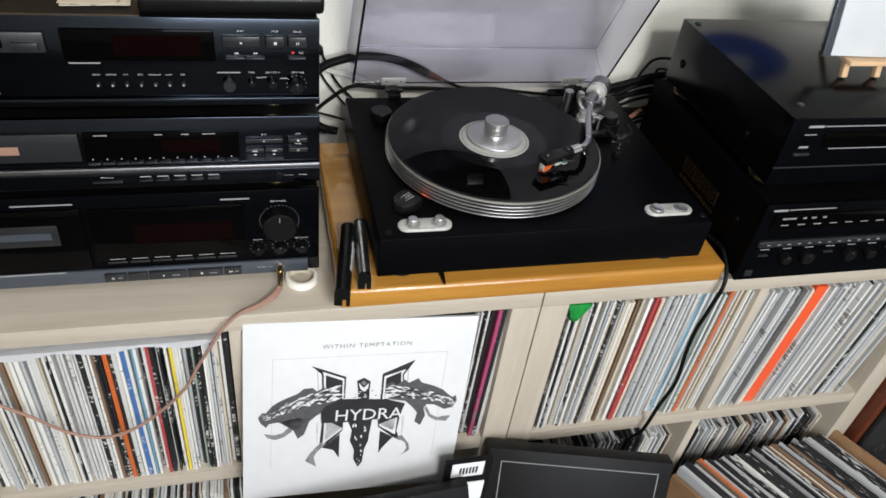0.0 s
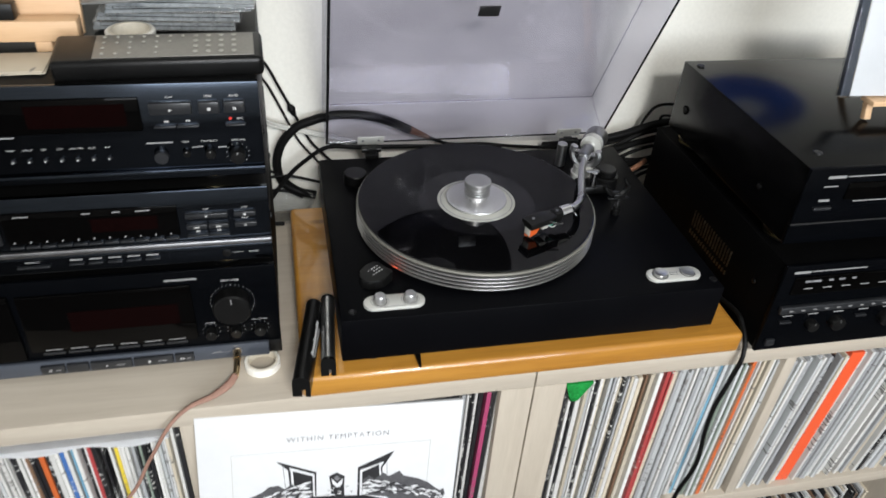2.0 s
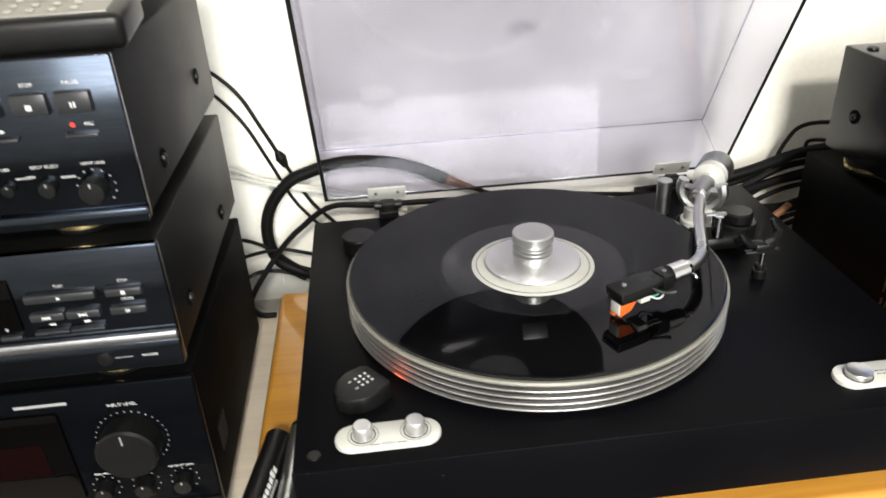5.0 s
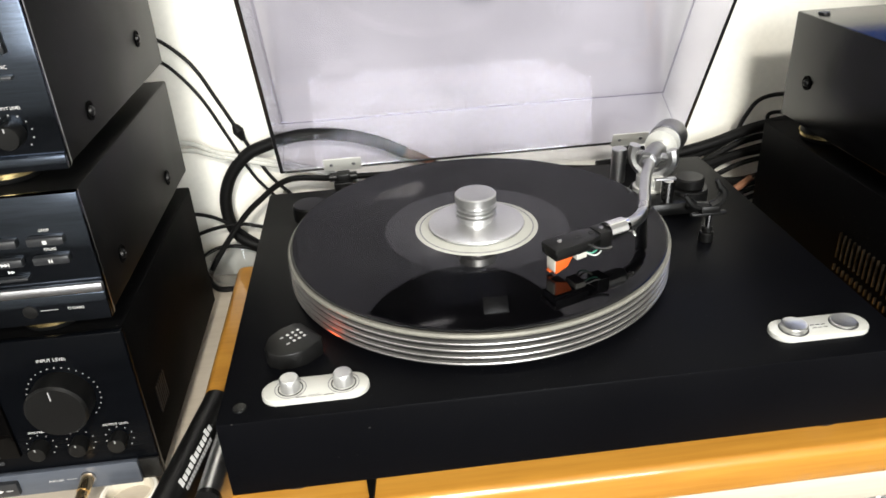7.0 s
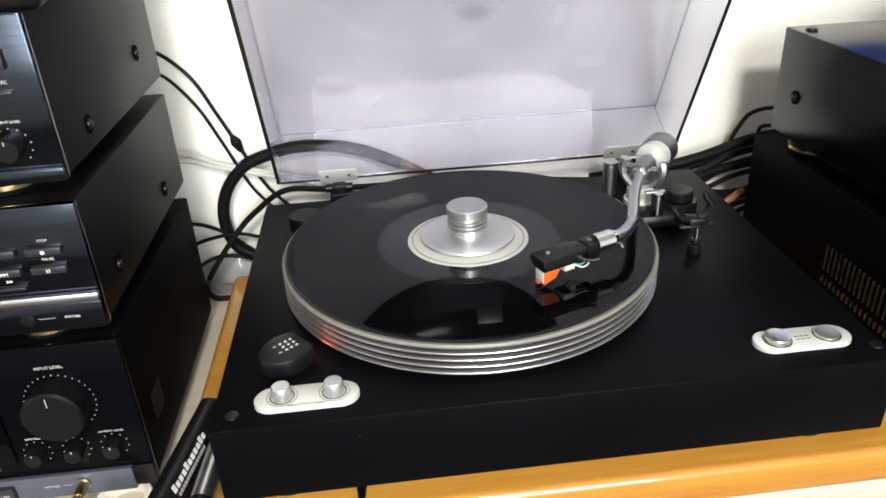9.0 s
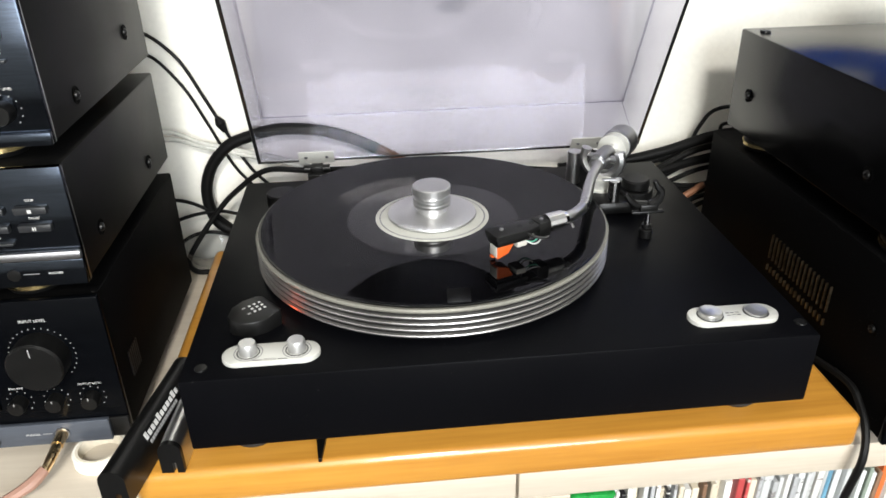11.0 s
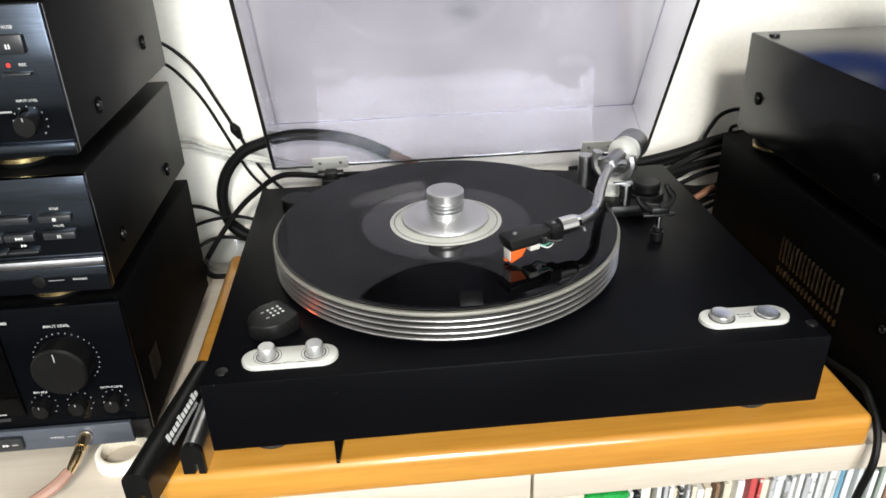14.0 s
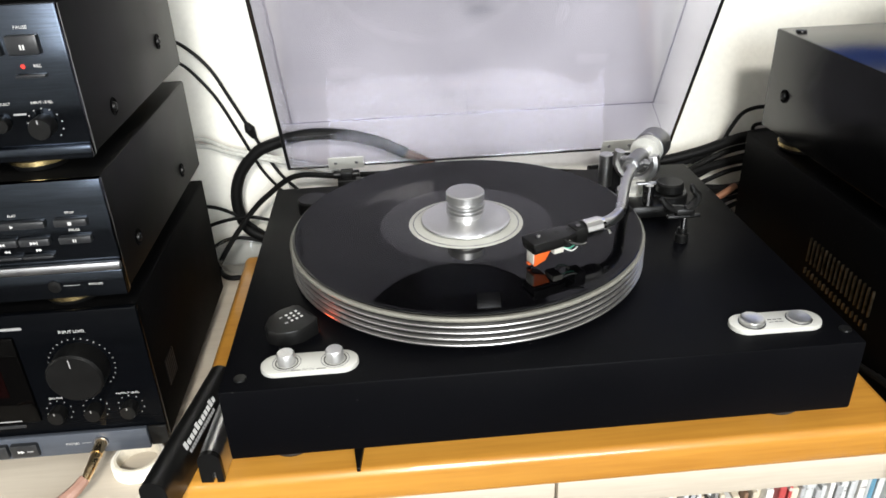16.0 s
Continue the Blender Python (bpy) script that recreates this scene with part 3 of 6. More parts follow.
CX, CY = -0.039, 0.175
C0 = Matrix.Translation((CX, CY, 0))
pl = part("platter", lathe([(0, T + 0.003), (0.1495, T + 0.003), (0.1512, T + 0.005), (0.1512, T + 0.0275), (0.150, T + 0.0285), (0, T + 0.0285)], 96, C0), PLATTER, tt)
for k in range(4):
    z = T + 0.0052 + k * 0.0052
    part("ring", lathe([(0.151, z), (0.1528, z + 0.0006), (0.1531, z + 0.0014), (0.1528, z + 0.0022), (0.151, z + 0.0028), (0.151, z)], 96, C0), RING, pl)
z = T + 0.026
part("rim", lathe([(0.1505, z), (0.1527, z + 0.0003), (0.1530, z + 0.0016), (0.1518, z + 0.0029), (0.1495, z + 0.003), (0.1495, z), (0.1505, z)], 96, C0), RIM, pl, "pale metal rim")
# strobe lamp housing, pitch plate, start plate
sh = [(-0.202, 0.060), (-0.199, 0.054), (-0.192, 0.050), (-0.183, 0.050), (-0.174, 0.053), (-0.1635, 0.0635), (-0.1635, 0.0665), (-0.178, 0.0825), (-0.183, 0.083), (-0.193, 0.078), (-0.200, 0.070)]
hs = slab(sh, T, T + 0.0135, 0.0015)
for v in hs.verts:
    if v.co.z > T + 0.008:
        v.co.z += (v.co.y - 0.066) * 0.10
sl = part("strobe_lamp", hs, BLACK, tt, "black strobe lamp housing")
DM = Matrix.Translation((-0.1815, 0.0680, T + 0.0141)) @ pose(0, 0, 0, 5.7, 0, 38)
for i in range(3):
    for j in range(3):
        part("mark", box(-0.0009, 0.0009, -0.0008, 0.0008, 0, 0.0003, 0, DM @ Matrix.Translation((i * 0.0042 - 0.0034, j * 0.0040 - 0.0040, 0))), LETTER, sl)
for j in (0, 2):
    part("mark", box(-0.0013, 0.0013, -0.0006, 0.0006, 0, 0.0003, 0, DM @ Matrix.Translation((-0.0082, j * 0.0040 - 0.0040, 0))), LETTER_GREY, sl)
part("lens", box(-0.004, 0.004, -0.0012, 0.0012, T + 0.003, T + 0.009, 0.0003, Matrix.Translation((-0.1695, 0.0758, 0)) @ pose(0, 0, 0, 0, 0, -52)), LED, sl, "glowing red strobe lens")
pp = part("pitch_plate", slab(stadium(-0.167, 0.0238, 0.069, 0.0235), T, T + 0.0035, 0.001), PLATE_W, tt, "satin white pitch plate")
for x in (-0.183, -0.149):
    k = part("knob", lathe([(0, T + 0.0035), (0.0064, T + 0.0035), (0.0063, T + 0.0110), (0.0056, T + 0.0122), (0, T + 0.0124)], 32, Matrix.Translation((x, 0.0244, 0))), ALU, pp, "aluminium knob")
    part("scale_ring", lathe([(0.0097, T + 0.0036), (0.0102, T + 0.0036), (0.0102, T + 0.0038), (0.0097, T + 0.0038), (0.0097, T + 0.0036)], 32, Matrix.Translation((x, 0.0244, 0))), INK_GREY, pp)
    # dark ink ring round the knob, painted as the shade in its gap
    part("painted_gap_shade", lathe([(0.0074, T + 0.0035), (0.0082, T + 0.0035), (0.0082, T + 0.0038), (0.0074, T + 0.0038), (0.0074, T + 0.0035)], 32, Matrix.Translation((x, 0.0244, 0))), INK, pp)
words("PITCH", Matrix.Translation((-0.167, 0.0144, T + 0.0038)), 0.0030, pp, INK)
for a, b in ((-0.179, -0.1725), (-0.1615, -0.155)):
    part("scale_line", box(a, b, 0.0142, 0.0146, T + 0.0035, T + 0.0038), INK, pp)
sp = part("start_plate", slab(stadium(0.1745, 0.0303, 0.069, 0.0235), T, T + 0.0035, 0.001), PLATE_W, tt, "satin white start plate")
part("knob", lathe([(0, T + 0.0035), (0.0090, T + 0.0035), (0.0090, T + 0.0066), (0.0083, T + 0.0074), (0.0070, T + 0.0070), (0, T + 0.0068)], 36, Matrix.Translation((0.1565, 0.0298, 0))), KNOB, sp, "aluminium start button")
part("knob", lathe([(0, T + 0.0035), (0.0087, T + 0.0035), (0.0087, T + 0.0048), (0.0080, T + 0.0052), (0.002, T + 0.0046), (0, T + 0.0046)], 36, Matrix.Translation((0.1925, 0.0306, 0))), KNOB, sp, "dished aluminium stop button")
for x, yy, rr in ((0.1565, 0.0298, 0.0090), (0.1925, 0.0306, 0.0087)):
    # inked ring stands in for the shade round each button
    part("painted_gap_shade", lathe([(rr, T + 0.0035), (rr + 0.0008, T + 0.0035), (rr + 0.0008, T + 0.0038), (rr, T + 0.0038), (rr, T + 0.0035)], 36, Matrix.Translation((x, yy, 0))), INK, sp)
for i in range(3):
    part("mark", box(0.1690 + i * 0.0038, 0.1718 + i * 0.0038, 0.0308, 0.0314, T + 0.0035, T + 0.0038), INK, sp)
    part("mark", box(0.1690 + i * 0.0038, 0.1718 + i * 0.0038, 0.0276, 0.0280, T + 0.0035, T + 0.0038), INK, sp)
# rest pin of the lid at the back
part("adapter_well", lathe([(0, T), (0.0160, T), (0.0160, T + 0.013), (0.0148, T + 0.0145), (0, T + 0.0148)], 36, Matrix.Translation((-0.182, 0.287, 0))), BLACK, tt, "black round centre adapter")

# tonearm
ta = part("tonearm_base", box(0.124, 0.166, 0.216, 0.275, T, T + 0.014, 0.005), BLACK, tt, "black tonearm base block")
PV = Vector((0.138, 0.255, 0))
part("pillar", lathe([(0, T), (0.0165, T), (0.0165, T + 0.0155), (0.0140, T + 0.0160), (0.0140, T + 0.0270), (0.0115, T + 0.029), (0, T + 0.029)], 36, Matrix.Translation(PV)), PLATE_W, ta, "pale metal pillar")
part("lift_post", disc(0.0062, 0.022, (0.1405, 0.2215, T + 0.0135), 0.001, 24), CHROME, ta, "chrome cueing post")
part("lift_plate", box(0.128, 0.147, 0.2190, 0.2240, T + 0.0350, T + 0.0368, 0.0008), GUNMETAL, ta)
part("arm_pillar", disc(0.0072, 0.036, (0.1225, 0.304, T), 0.001, 24), ALU_PLAIN, ta, "grey metal pillar beside the hinge")
part("anti_skate_dial", join(disc(0.0175, 0.018, (0.168, 0.240, T), 0.001, 32), disc(0.0135, 0.010, (0.168, 0.240, T + 0.0182), 0.0015, 32)), BLACK, ta, "black anti-skating dial")
part("lever", tube([(0.158, 0.214, T + 0.010), (0.161, 0.206, T + 0.015), (0.159, 0.197, T + 0.017)], [0.0028, 0.0022, 0.0018], 8), BLACK, ta, "black cueing lever")
# gimbal yoke: a half ring round the arm bearing
A0, A1 = Vector((0.137, 0.254, T + 0.046)), Vector((0.083, 0.181, T + 0.0465))
ad = (A1 - A0).normalized()
side = Vector((-ad.y, ad.x, 0)).normalized()
part("yoke", tube([A0 + side * 0.0185 * math.cos(a) + Vector((0, 0, 1)) * 0.0185 * math.sin(a) for a in np.linspace(radians(-205), radians(25), 9)], 0.0052, 8, 4), ALU_PLAIN, ta, "silver half-ring bearing yoke")
part("bearing", tube([A0 + side * 0.020, A0 - side * 0.020], 0.0035, 12, 4), GUNMETAL, ta)
part("bearing_block", tube([A0 - ad * 0.014, A0 + ad * 0.017], 0.0088, 20, 3), GUNMETAL, ta)
part("nut", tube([A0 + ad * 0.017, A0 + ad * 0.022], 0.0068, 6, 3), ALU_PLAIN, ta)
arm_pts = [A0 + ad * 0.019, Vector((0.125, 0.230, T + 0.047)), Vector((0.112, 0.203, T + 0.048)), Vector((0.099, 0.170, T + 0.049)), Vector((0.0905, 0.147, T + 0.050)), Vector((0.082, 0.129, T + 0.0512)), Vector((0.0715, 0.1165, T + 0.0518)), Vector((0.061, 0.1100, T + 0.052))]
part("arm_tube", tube(arm_pts, 0.0047, 16), ARM, ta, "bent satin metal arm tube")
hd = Vector((-0.049, -0.0195, -0.0004)).normalized()
H0 = Vector((0.0640, 0.1110, T + 0.052))
part("collar", join(tube([H0, H0 + hd * 0.004], [0.0058, 0.0070], 24, 3), tube([H0 + hd * 0.004, H0 + hd * 0.019], 0.0074, 24, 3)), CHROME, ta, "chrome locking collar")
part("lock_pin", tube([H0 + hd * -0.002 + Vector((0.002, -0.004, -0.004)), H0 + hd * -0.002 + Vector((0.003, -0.008, -0.006))], 0.0012, 8, 3), CHROME, ta)
part("counterweight_stub", tube([A0 - ad * 0.012, A0 - ad * 0.028], 0.0062, 16, 3), ALU_PLAIN, ta)
part("counterweight_ring", tube([A0 - ad * 0.026, A0 - ad * 0.037], 0.0150, 32, 3), PLATE_W, ta, "white scale ring")
part("counterweight", tube([A0 - ad * 0.0372, A0 - ad * 0.040, A0 - ad * 0.060, A0 - ad * 0.063], [0.0148, 0.0165, 0.0165, 0.014], 32, 4), GUNMETAL, ta, "knurled grey counterweight")
HM = Matrix.Translation(H0 + hd * 0.019) @ Matrix((Vector((-hd.y, hd.x, 0)).normalized(), hd, Vector((0, 0, 1)))).transposed().to_4x4()
hsob = part("headshell", join(slab([(-0.0065, 0.010), (0.0065, 0.010), (0.0094, 0.020), (0.0094, 0.050), (0.0086, 0.051), (-0.0086, 0.051), (-0.0094, 0.050), (-0.0094, 0.020)], 0.0, 0.0036, 0.0006, HM), box(-0.0094, -0.0078, 0.021, 0.050, -0.0045, 0.0002, 0.0004, HM), box(0.0078, 0.0094, 0.021, 0.050, -0.0045, 0.0002, 0.0004, HM), box(-0.0068, 0.0068, 0.0, 0.0105, -0.0078, 0.0046, 0.0008, HM)), BLACK, ta, "black headshell")
part("cartridge", box(-0.0074, 0.0074, 0.026, 0.0495, -0.0062, -0.0002, 0.0006, HM), BLACK, hsob)
st = box(-0.0058, 0.0058, 0.0335, 0.0480, -0.0176, -0.0063, 0.0006, HM)
hmi = HM.inverted()
for v in st.verts:                 # the stylus body tapers down to its tip
    q = hmi @ v.co
    if q.z < -0.012:
        if q.y < 0.040:
            q.y += 0.004
            q.z += 0.003
        v.co = HM @ Vector((q.x * 0.92, q.y, q.z))
part("stylus_body", st, ORANGE, hsob, "orange stylus body")
part("stylus_window", box(-0.0048, 0.0048, 0.0478, 0.0488, -0.0160, -0.0066, 0.0004, HM), CLEAR_GREY, hsob, "clear grey stylus front")
part("stylus_guard", box(-0.0050, -0.0010, 0.045, 0.0490, -0.0190, -0.0174, 0.0004, HM), ORANGE, hsob)
part("pin_block", box(-0.0066, 0.0066, 0.022, 0.0308, -0.0110, -0.0063, 0.0005, HM), CLEAR_GREY, hsob)
part("screw", disc(0.0017, 0.0020, (HM @ Vector((-0.001, 0.041, 0.0036))), 0.0004, 12), ALU_PLAIN, hsob)
part("screw", box(-0.0004, 0.0004, -0.0022, 0.0022, 0.0, 0.0002, 0.0, HM @ Matrix.Translation((-0.001, 0.041, 0.0057))), INK, hsob)
for yy in (0.014, 0.025):
    part("slot", disc(0.0022, 0.0004, (HM @ Vector((0, yy, 0.0036 if yy > 0.012 else 0.0046))), 0.0001, 14), BLACK_SOFT, hsob)
part("screw", disc(0.0018, 0.0010, (HM @ Vector((0, 0.005, 0.0046))), 0.0003, 12), GUNMETAL, hsob)
for x, mt in ((-0.006, GREEN_WIRE), (-0.003, CLEAR_GREY), (0.003, GREEN_WIRE), (0.006, LETTER)):
    part("wire", tube([HM @ Vector((x, 0.022, -0.008)), HM @ Vector((x * 1.4, 0.016, -0.0105)), HM @ Vector((x * 1.2, 0.010, -0.0090)), HM @ Vector((x * 0.6, 0.008, -0.005)), HM @ Vector((x * 0.5, 0.0095, -0.003))], 0.0006, 6, 5), mt, hsob)
part("finger_lift", tube([HM @ Vector((0.0075, 0.024, 0.001)), HM @ Vector((0.013, 0.020, -0.001)), HM @ Vector((0.017, 0.014, -0.002)), HM @ Vector((0.0185, 0.010, -0.001))], 0.0012, 8, 5), BLACK, hsob)
# arm rest
ar = part("arm_rest", join(disc(0.0060, 0.009, (0.155, 0.168, T), 0.001, 20), disc(0.0045, 0.005, (0.155, 0.168, T + 0.009), 0.001, 20)), BLACK, tt, "black arm rest clip on a chrome post")
part("post", disc(0.0024, 0.014, (0.155, 0.167, T + 0.0115), 0.0005, 16), CHROME, ar)
part("clip", join(box(0.139, 0.169, 0.1645, 0.1695, T + 0.0245, T + 0.0275, 0.0012), box(0.1455, 0.1625, 0.162, 0.172, T + 0.0275, T + 0.0345, 0.0018), tube([(0.152, 0.167, T + 0.0325), (0.142, 0.167, T + 0.0345), (0.1365, 0.167, T + 0.039), (0.1325, 0.167, T + 0.0445)], [0.0042, 0.0036, 0.0032, 0.0022], 8), tube([(0.156, 0.167, T + 0.0325), (0.1625, 0.167, T + 0.037), (0.1645, 0.167, T + 0.045), (0.1605, 0.167, T + 0.0505), (0.1575, 0.167, T + 0.056)], [0.0044, 0.0040, 0.0036, 0.0030, 0.0020], 8)), BLACK, ar)

# lid: an acrylic tray, open, leaning forward over the hinges
LEAN = 27.5
LM = Matrix.Translation((0, 0.370, T + 0.014)) @ pose(0, 0, 0, LEAN)   # local: x across, z up along the lid, +y backwards


def lid_pane(x0, x1, y0, y1, z0, z1):
    return box(x0, x1, y0, y1, z0, z1, 0.0006, LM, 1)


ld = part("lid", lid_pane(-0.216, 0.216, 0.070, 0.0735, 0.0, 0.372), LID, tt, "smoked acrylic lid standing open")
for a, b, c, d in ((-0.216, -0.2125, 0.0, 0.372), (0.2125, 0.216, 0.0, 0.372), (-0.2125, 0.2125, 0.0, 0.0035), (-0.2125, 0.2125, 0.3685, 0.372)):
    part("lid_wall", lid_pane(a, b, 0.001, 0.0698, c, d), LID, ld)
part("lid_edge", join(lid_pane(-0.2162, -0.2123, -0.0002, 0.001, 0, 0.372), lid_pane(0.2123, 0.2162, -0.0002, 0.001, 0, 0.372), lid_pane(-0.2123, 0.2123, -0.0002, 0.001, 0, 0.0037)), LID_EDGE, ld, "dark polished lid edge")
part("badge", box(-0.0145, 0.0145, 0.0685, 0.0698, 0.184, 0.203, 0.0004, LM @ Matrix.Translation((0.003, 0, 0.0))), GUNMETAL, ld, "small grey metal badge")
for x in (-0.151, 0.1545):
    h = part("hinge", join(box(x - 0.010, x + 0.010, 0.346, 0.356, T - 0.002, T + 0.007, 0.001), box(x - 0.007, x + 0.007, 0.352, 0.366, T, T + 0.014, 0.0015), tube([(x - 0.014, 0.358, T + 0.010), (x + 0.014, 0.358, T + 0.010)], 0.0045, 14, 2)), BLACK, tt, "black lid hinge")
    part("bracket", box(x - 0.0195, x + 0.0195, -0.0025, -0.0008, 0.0, 0.0175, 0.0006, LM), PLATE_W, h, "metal hinge bracket")
    for dx in (-0.0115, 0.0115):
        part("screw", lathe([(0, 0), (0.002, 0), (0.0016, 0.001), (0, 0.0012)], 14, LM @ Matrix.Translation((x + dx, -0.0025, 0.0095)) @ pose(0, 0, 0, 90)), GUNMETAL, h)

# record, clamp
lp = tagged(new("vinyl_record"), "black vinyl record lying on the turntable platter", "record")
lp.matrix_basis = Matrix.Translation((CX, CY, T + 0.0292))


def at_centre(name, bm, mat, parent, label=""):
    """A part built about its thing's own centre, so that the grooves run round it."""
    ob = new(name, mesh_of(name, bm, mat))
    ob.parent = parent
    return tagged(ob, label)


at_centre("playing_surface", lathe([(0.075, 0), (0.1490, 0), (0.1505, 0.0007), (0.1505, 0.0014), (0.1490, 0.0019), (0.1470, 0.0015), (0.1462, 0.0015), (0.1456, 0.0015), (0.0760, 0.0015), (0.0756, 0.0015), (0.075, 0.0013), (0.075, 0)], 128), VINYL, lp, "black grooved playing surface")
at_centre("run_out", lathe([(0.0500, 0), (0.0749, 0), (0.0749, 0.0014), (0.0500, 0.0014), (0.0500, 0)], 96), VINYL_IN, lp, "smooth black run-out area")
lb = at_centre("label", lathe([(0, 0), (0.0499, 0), (0.0499, 0.0014), (0.0495, 0.0016), (0, 0.0016)], 72), LABEL, lp, "off-white paper label")
at_centre("label_ring", lathe([(0.0455, 0.0016), (0.0466, 0.0016), (0.0466, 0.0018), (0.0455, 0.0018), (0.0455, 0.0016)], 72), INK_GREY, lp)
cl = tagged(new("record_clamp"), "turned aluminium record clamp resting on the label", "clamp")
cl.matrix_basis = Matrix.Translation((CX, CY, T + 0.0310))
at_centre("base", lathe([(0, 0), (0.0335, 0), (0.0375, 0.0012), (0.0390, 0.0030), (0.0386, 0.0042), (0.0360, 0.0052), (0.0160, 0.0062), (0, 0.0064)], 80), ALU, cl)
prof = [(0, 0.0062), (0.0140, 0.0062), (0.0140, 0.0098)]
for k in range(3):
    zz = 0.0125 + k * 0.0035
    prof += [(0.0160, zz - 0.0019), (0.0167, zz - 0.0014), (0.0167, zz - 0.0004), (0.0158, zz - 0.0002), (0.0128, zz - 0.0001), (0.0128, zz + 0.0013)]
prof += [(0.0166, 0.0225), (0.0166, 0.0285), (0.0158, 0.0294), (0, 0.0297)]
at_centre("grip", lathe(prof, 64), ALU, cl)


# ---- hi-fi components ----
def knob(at, r, h, parent, mat=BLACK, tick=True, n=0):
    """A round knob on a front panel, with its pointer line and scale dots."""
    k = part("knob", lathe([(0, 0), (r, 0), (r, h * 0.9), (r * 0.93, h), (0, h)], 36, on_front(*at)), mat, parent)
    if tick:
        part("pointer", box(at[0] - 0.0004, at[0] + 0.0004, at[1] - h - 0.0002, at[1] - h + 0.0004, at[2] + r * 0.5, at[2] + r * 0.85), LETTER_GREY, k)
    for i in range(n):
        a = radians(225 - 270 * i / (n - 1))
        q = (at[0] + (r + 0.0035) * math.cos(a), at[2] + (r + 0.0035) * math.sin(a))
        part("scale_dot", box(q[0] - 0.0004, q[0] + 0.0004, at[1] - 0.0003, at[1], q[1] - 0.0004, q[1] + 0.0004), LETTER_GREY, parent)
    return k


def button(x0, x1, z0, z1, y, parent, mat=BUTTON, h=0.004):
    b = part("button", box(x0, x1, y - h, y + 0.001, z0, z1, min(0.0012, (z1 - z0) * 0.3)), mat, parent)
    return b


def sign(kind, x, z, y, parent, s=0.0013, mat=None):
    """Small printed sign of a transport button: play, stop, pause, next, back, wind, rewind."""
    def tri(dx, w=1):
        return [(dx - 0.9 * s * w, -s), (dx + 0.9 * s * w, 0), (dx - 0.9 * s * w, s)][::w]
    def bar(dx, w):
        return [(dx - w, -s), (dx + w, -s), (dx + w, s), (dx - w, s)]
    shapes = {"play": [tri(0)], "stop": [bar(0, s)], "pause": [bar(-0.62 * s, 0.32 * s), bar(0.62 * s, 0.32 * s)],
              "wind": [tri(-0.9 * s), tri(0.9 * s)], "rewind": [tri(-0.9 * s, -1), tri(0.9 * s, -1)],
              "next": [tri(-1.0 * s), tri(0.8 * s), bar(1.95 * s, 0.22 * s)], "back": [tri(1.0 * s, -1), tri(-0.8 * s, -1), bar(-1.95 * s, 0.22 * s)]}[kind]
    part("sign", join(*[slab(o, 0, 0.0003, 0, on_front(x, y, z)) for o in shapes]), mat or LETTER, parent, smooth=False)


def front_words(text, x, z, y, parent, size=0.0028, mat=None):
    return words(text, on_front(x, y - 0.0003, z), size, parent, mat)


def print_bar(x0, x1, z, y, parent, h=0.0016, mat=None):
    part("print_bar", box(x0, x1, y - 0.0003, y + 0.0002, z - h / 2, z + h / 2), mat or LETTER_GREY, parent, smooth=False)


def component(name, label, x0, x1, yf, yb, z0, z1, panel=0.006, cover=None, front=None):
    """A hi-fi box: steel cover, brushed front panel, screws on the side and flat feet."""
    c = thing(name, ((x0 + x1) / 2, (yf + yb) / 2, z0 - 0.012), label, "stereo")
    part("cover", box(x0 + 0.0015, x1 - 0.0015, yf + panel, yb, z0, z1 - 0.0008, 0.0018), cover or STEEL_BLACK, c)
    fp = part("front_panel", box(x0, x1, yf, yf + panel, z0, z1, 0.0012), front or PANEL, c)
    return c, fp


def side_screw(x, y, z, parent, sgn):
    m = Matrix.Translation((x, y, z)) @ pose(0, 0, 0, 0, 90 * sgn, 0)
    part("screw_recess", lathe([(0, 0.0002), (0.0064, 0.0002), (0.0066, 0.0006), (0.0061, 0.0009), (0.0054, 0.0004), (0, 0.0004)], 24, m), STEEL_MATT, parent)
    part("side_screw", lathe([(0.0007, 0.0004), (0.0034, 0.0004), (0.0031, 0.0020), (0.0018, 0.0027), (0.0012, 0.0027), (0.0007, 0.0010), (0.0007, 0.0004)], 16, m), BLACK, parent)


def round_foot(x, y, z0, z1, r, parent):
    f = part("foot", lathe([(0, z0), (r * 0.94, z0), (r, z0 + 0.002), (r, z1 - 0.0005), (0, z1 - 0.0005)], 36, Matrix.Translation((x, y, 0))), BLACK, parent)
    zm = z0 + 0.0035
    part("foot_ring", lathe([(r, zm), (r + 0.0010, zm + 0.0004), (r + 0.0010, zm + 0.0036), (r, zm + 0.004), (r, zm)], 36, Matrix.Translation((x, y, 0))), GOLD, f, "gold foot ring")


LX0, LX1 = -0.728, -0.294
# cassette deck at the bottom
y = 0.068
c, fp = component("cassette_deck", "black cassette deck with big level knob and slate-grey bottom strip", LX0, LX1, y, 0.315, 0.803, 0.932, cover=STEEL_MATT)
for fx in (-0.34, -0.68):
    for fy in (0.10, 0.28):
        part("foot", disc(0.017, 0.0132, (fx, fy, CT), 0.001, 24), BLACK_SOFT, c)
part("bottom_strip", box(LX0, -0.309, y - 0.004, y + 0.0005, 0.8015, 0.822, 0.001), SILVER_PANEL, fp, "slate-grey control strip")
part("lower_edge", box(-0.309, LX1, y - 0.002, y + 0.0005, 0.803, 0.822, 0.001), BLACK, fp)
w = part("window", box(-0.562, -0.386, y - 0.003, y + 0.0005, 0.836, 0.914, 0.0015), GLOSS, fp, "dark glossy display window")
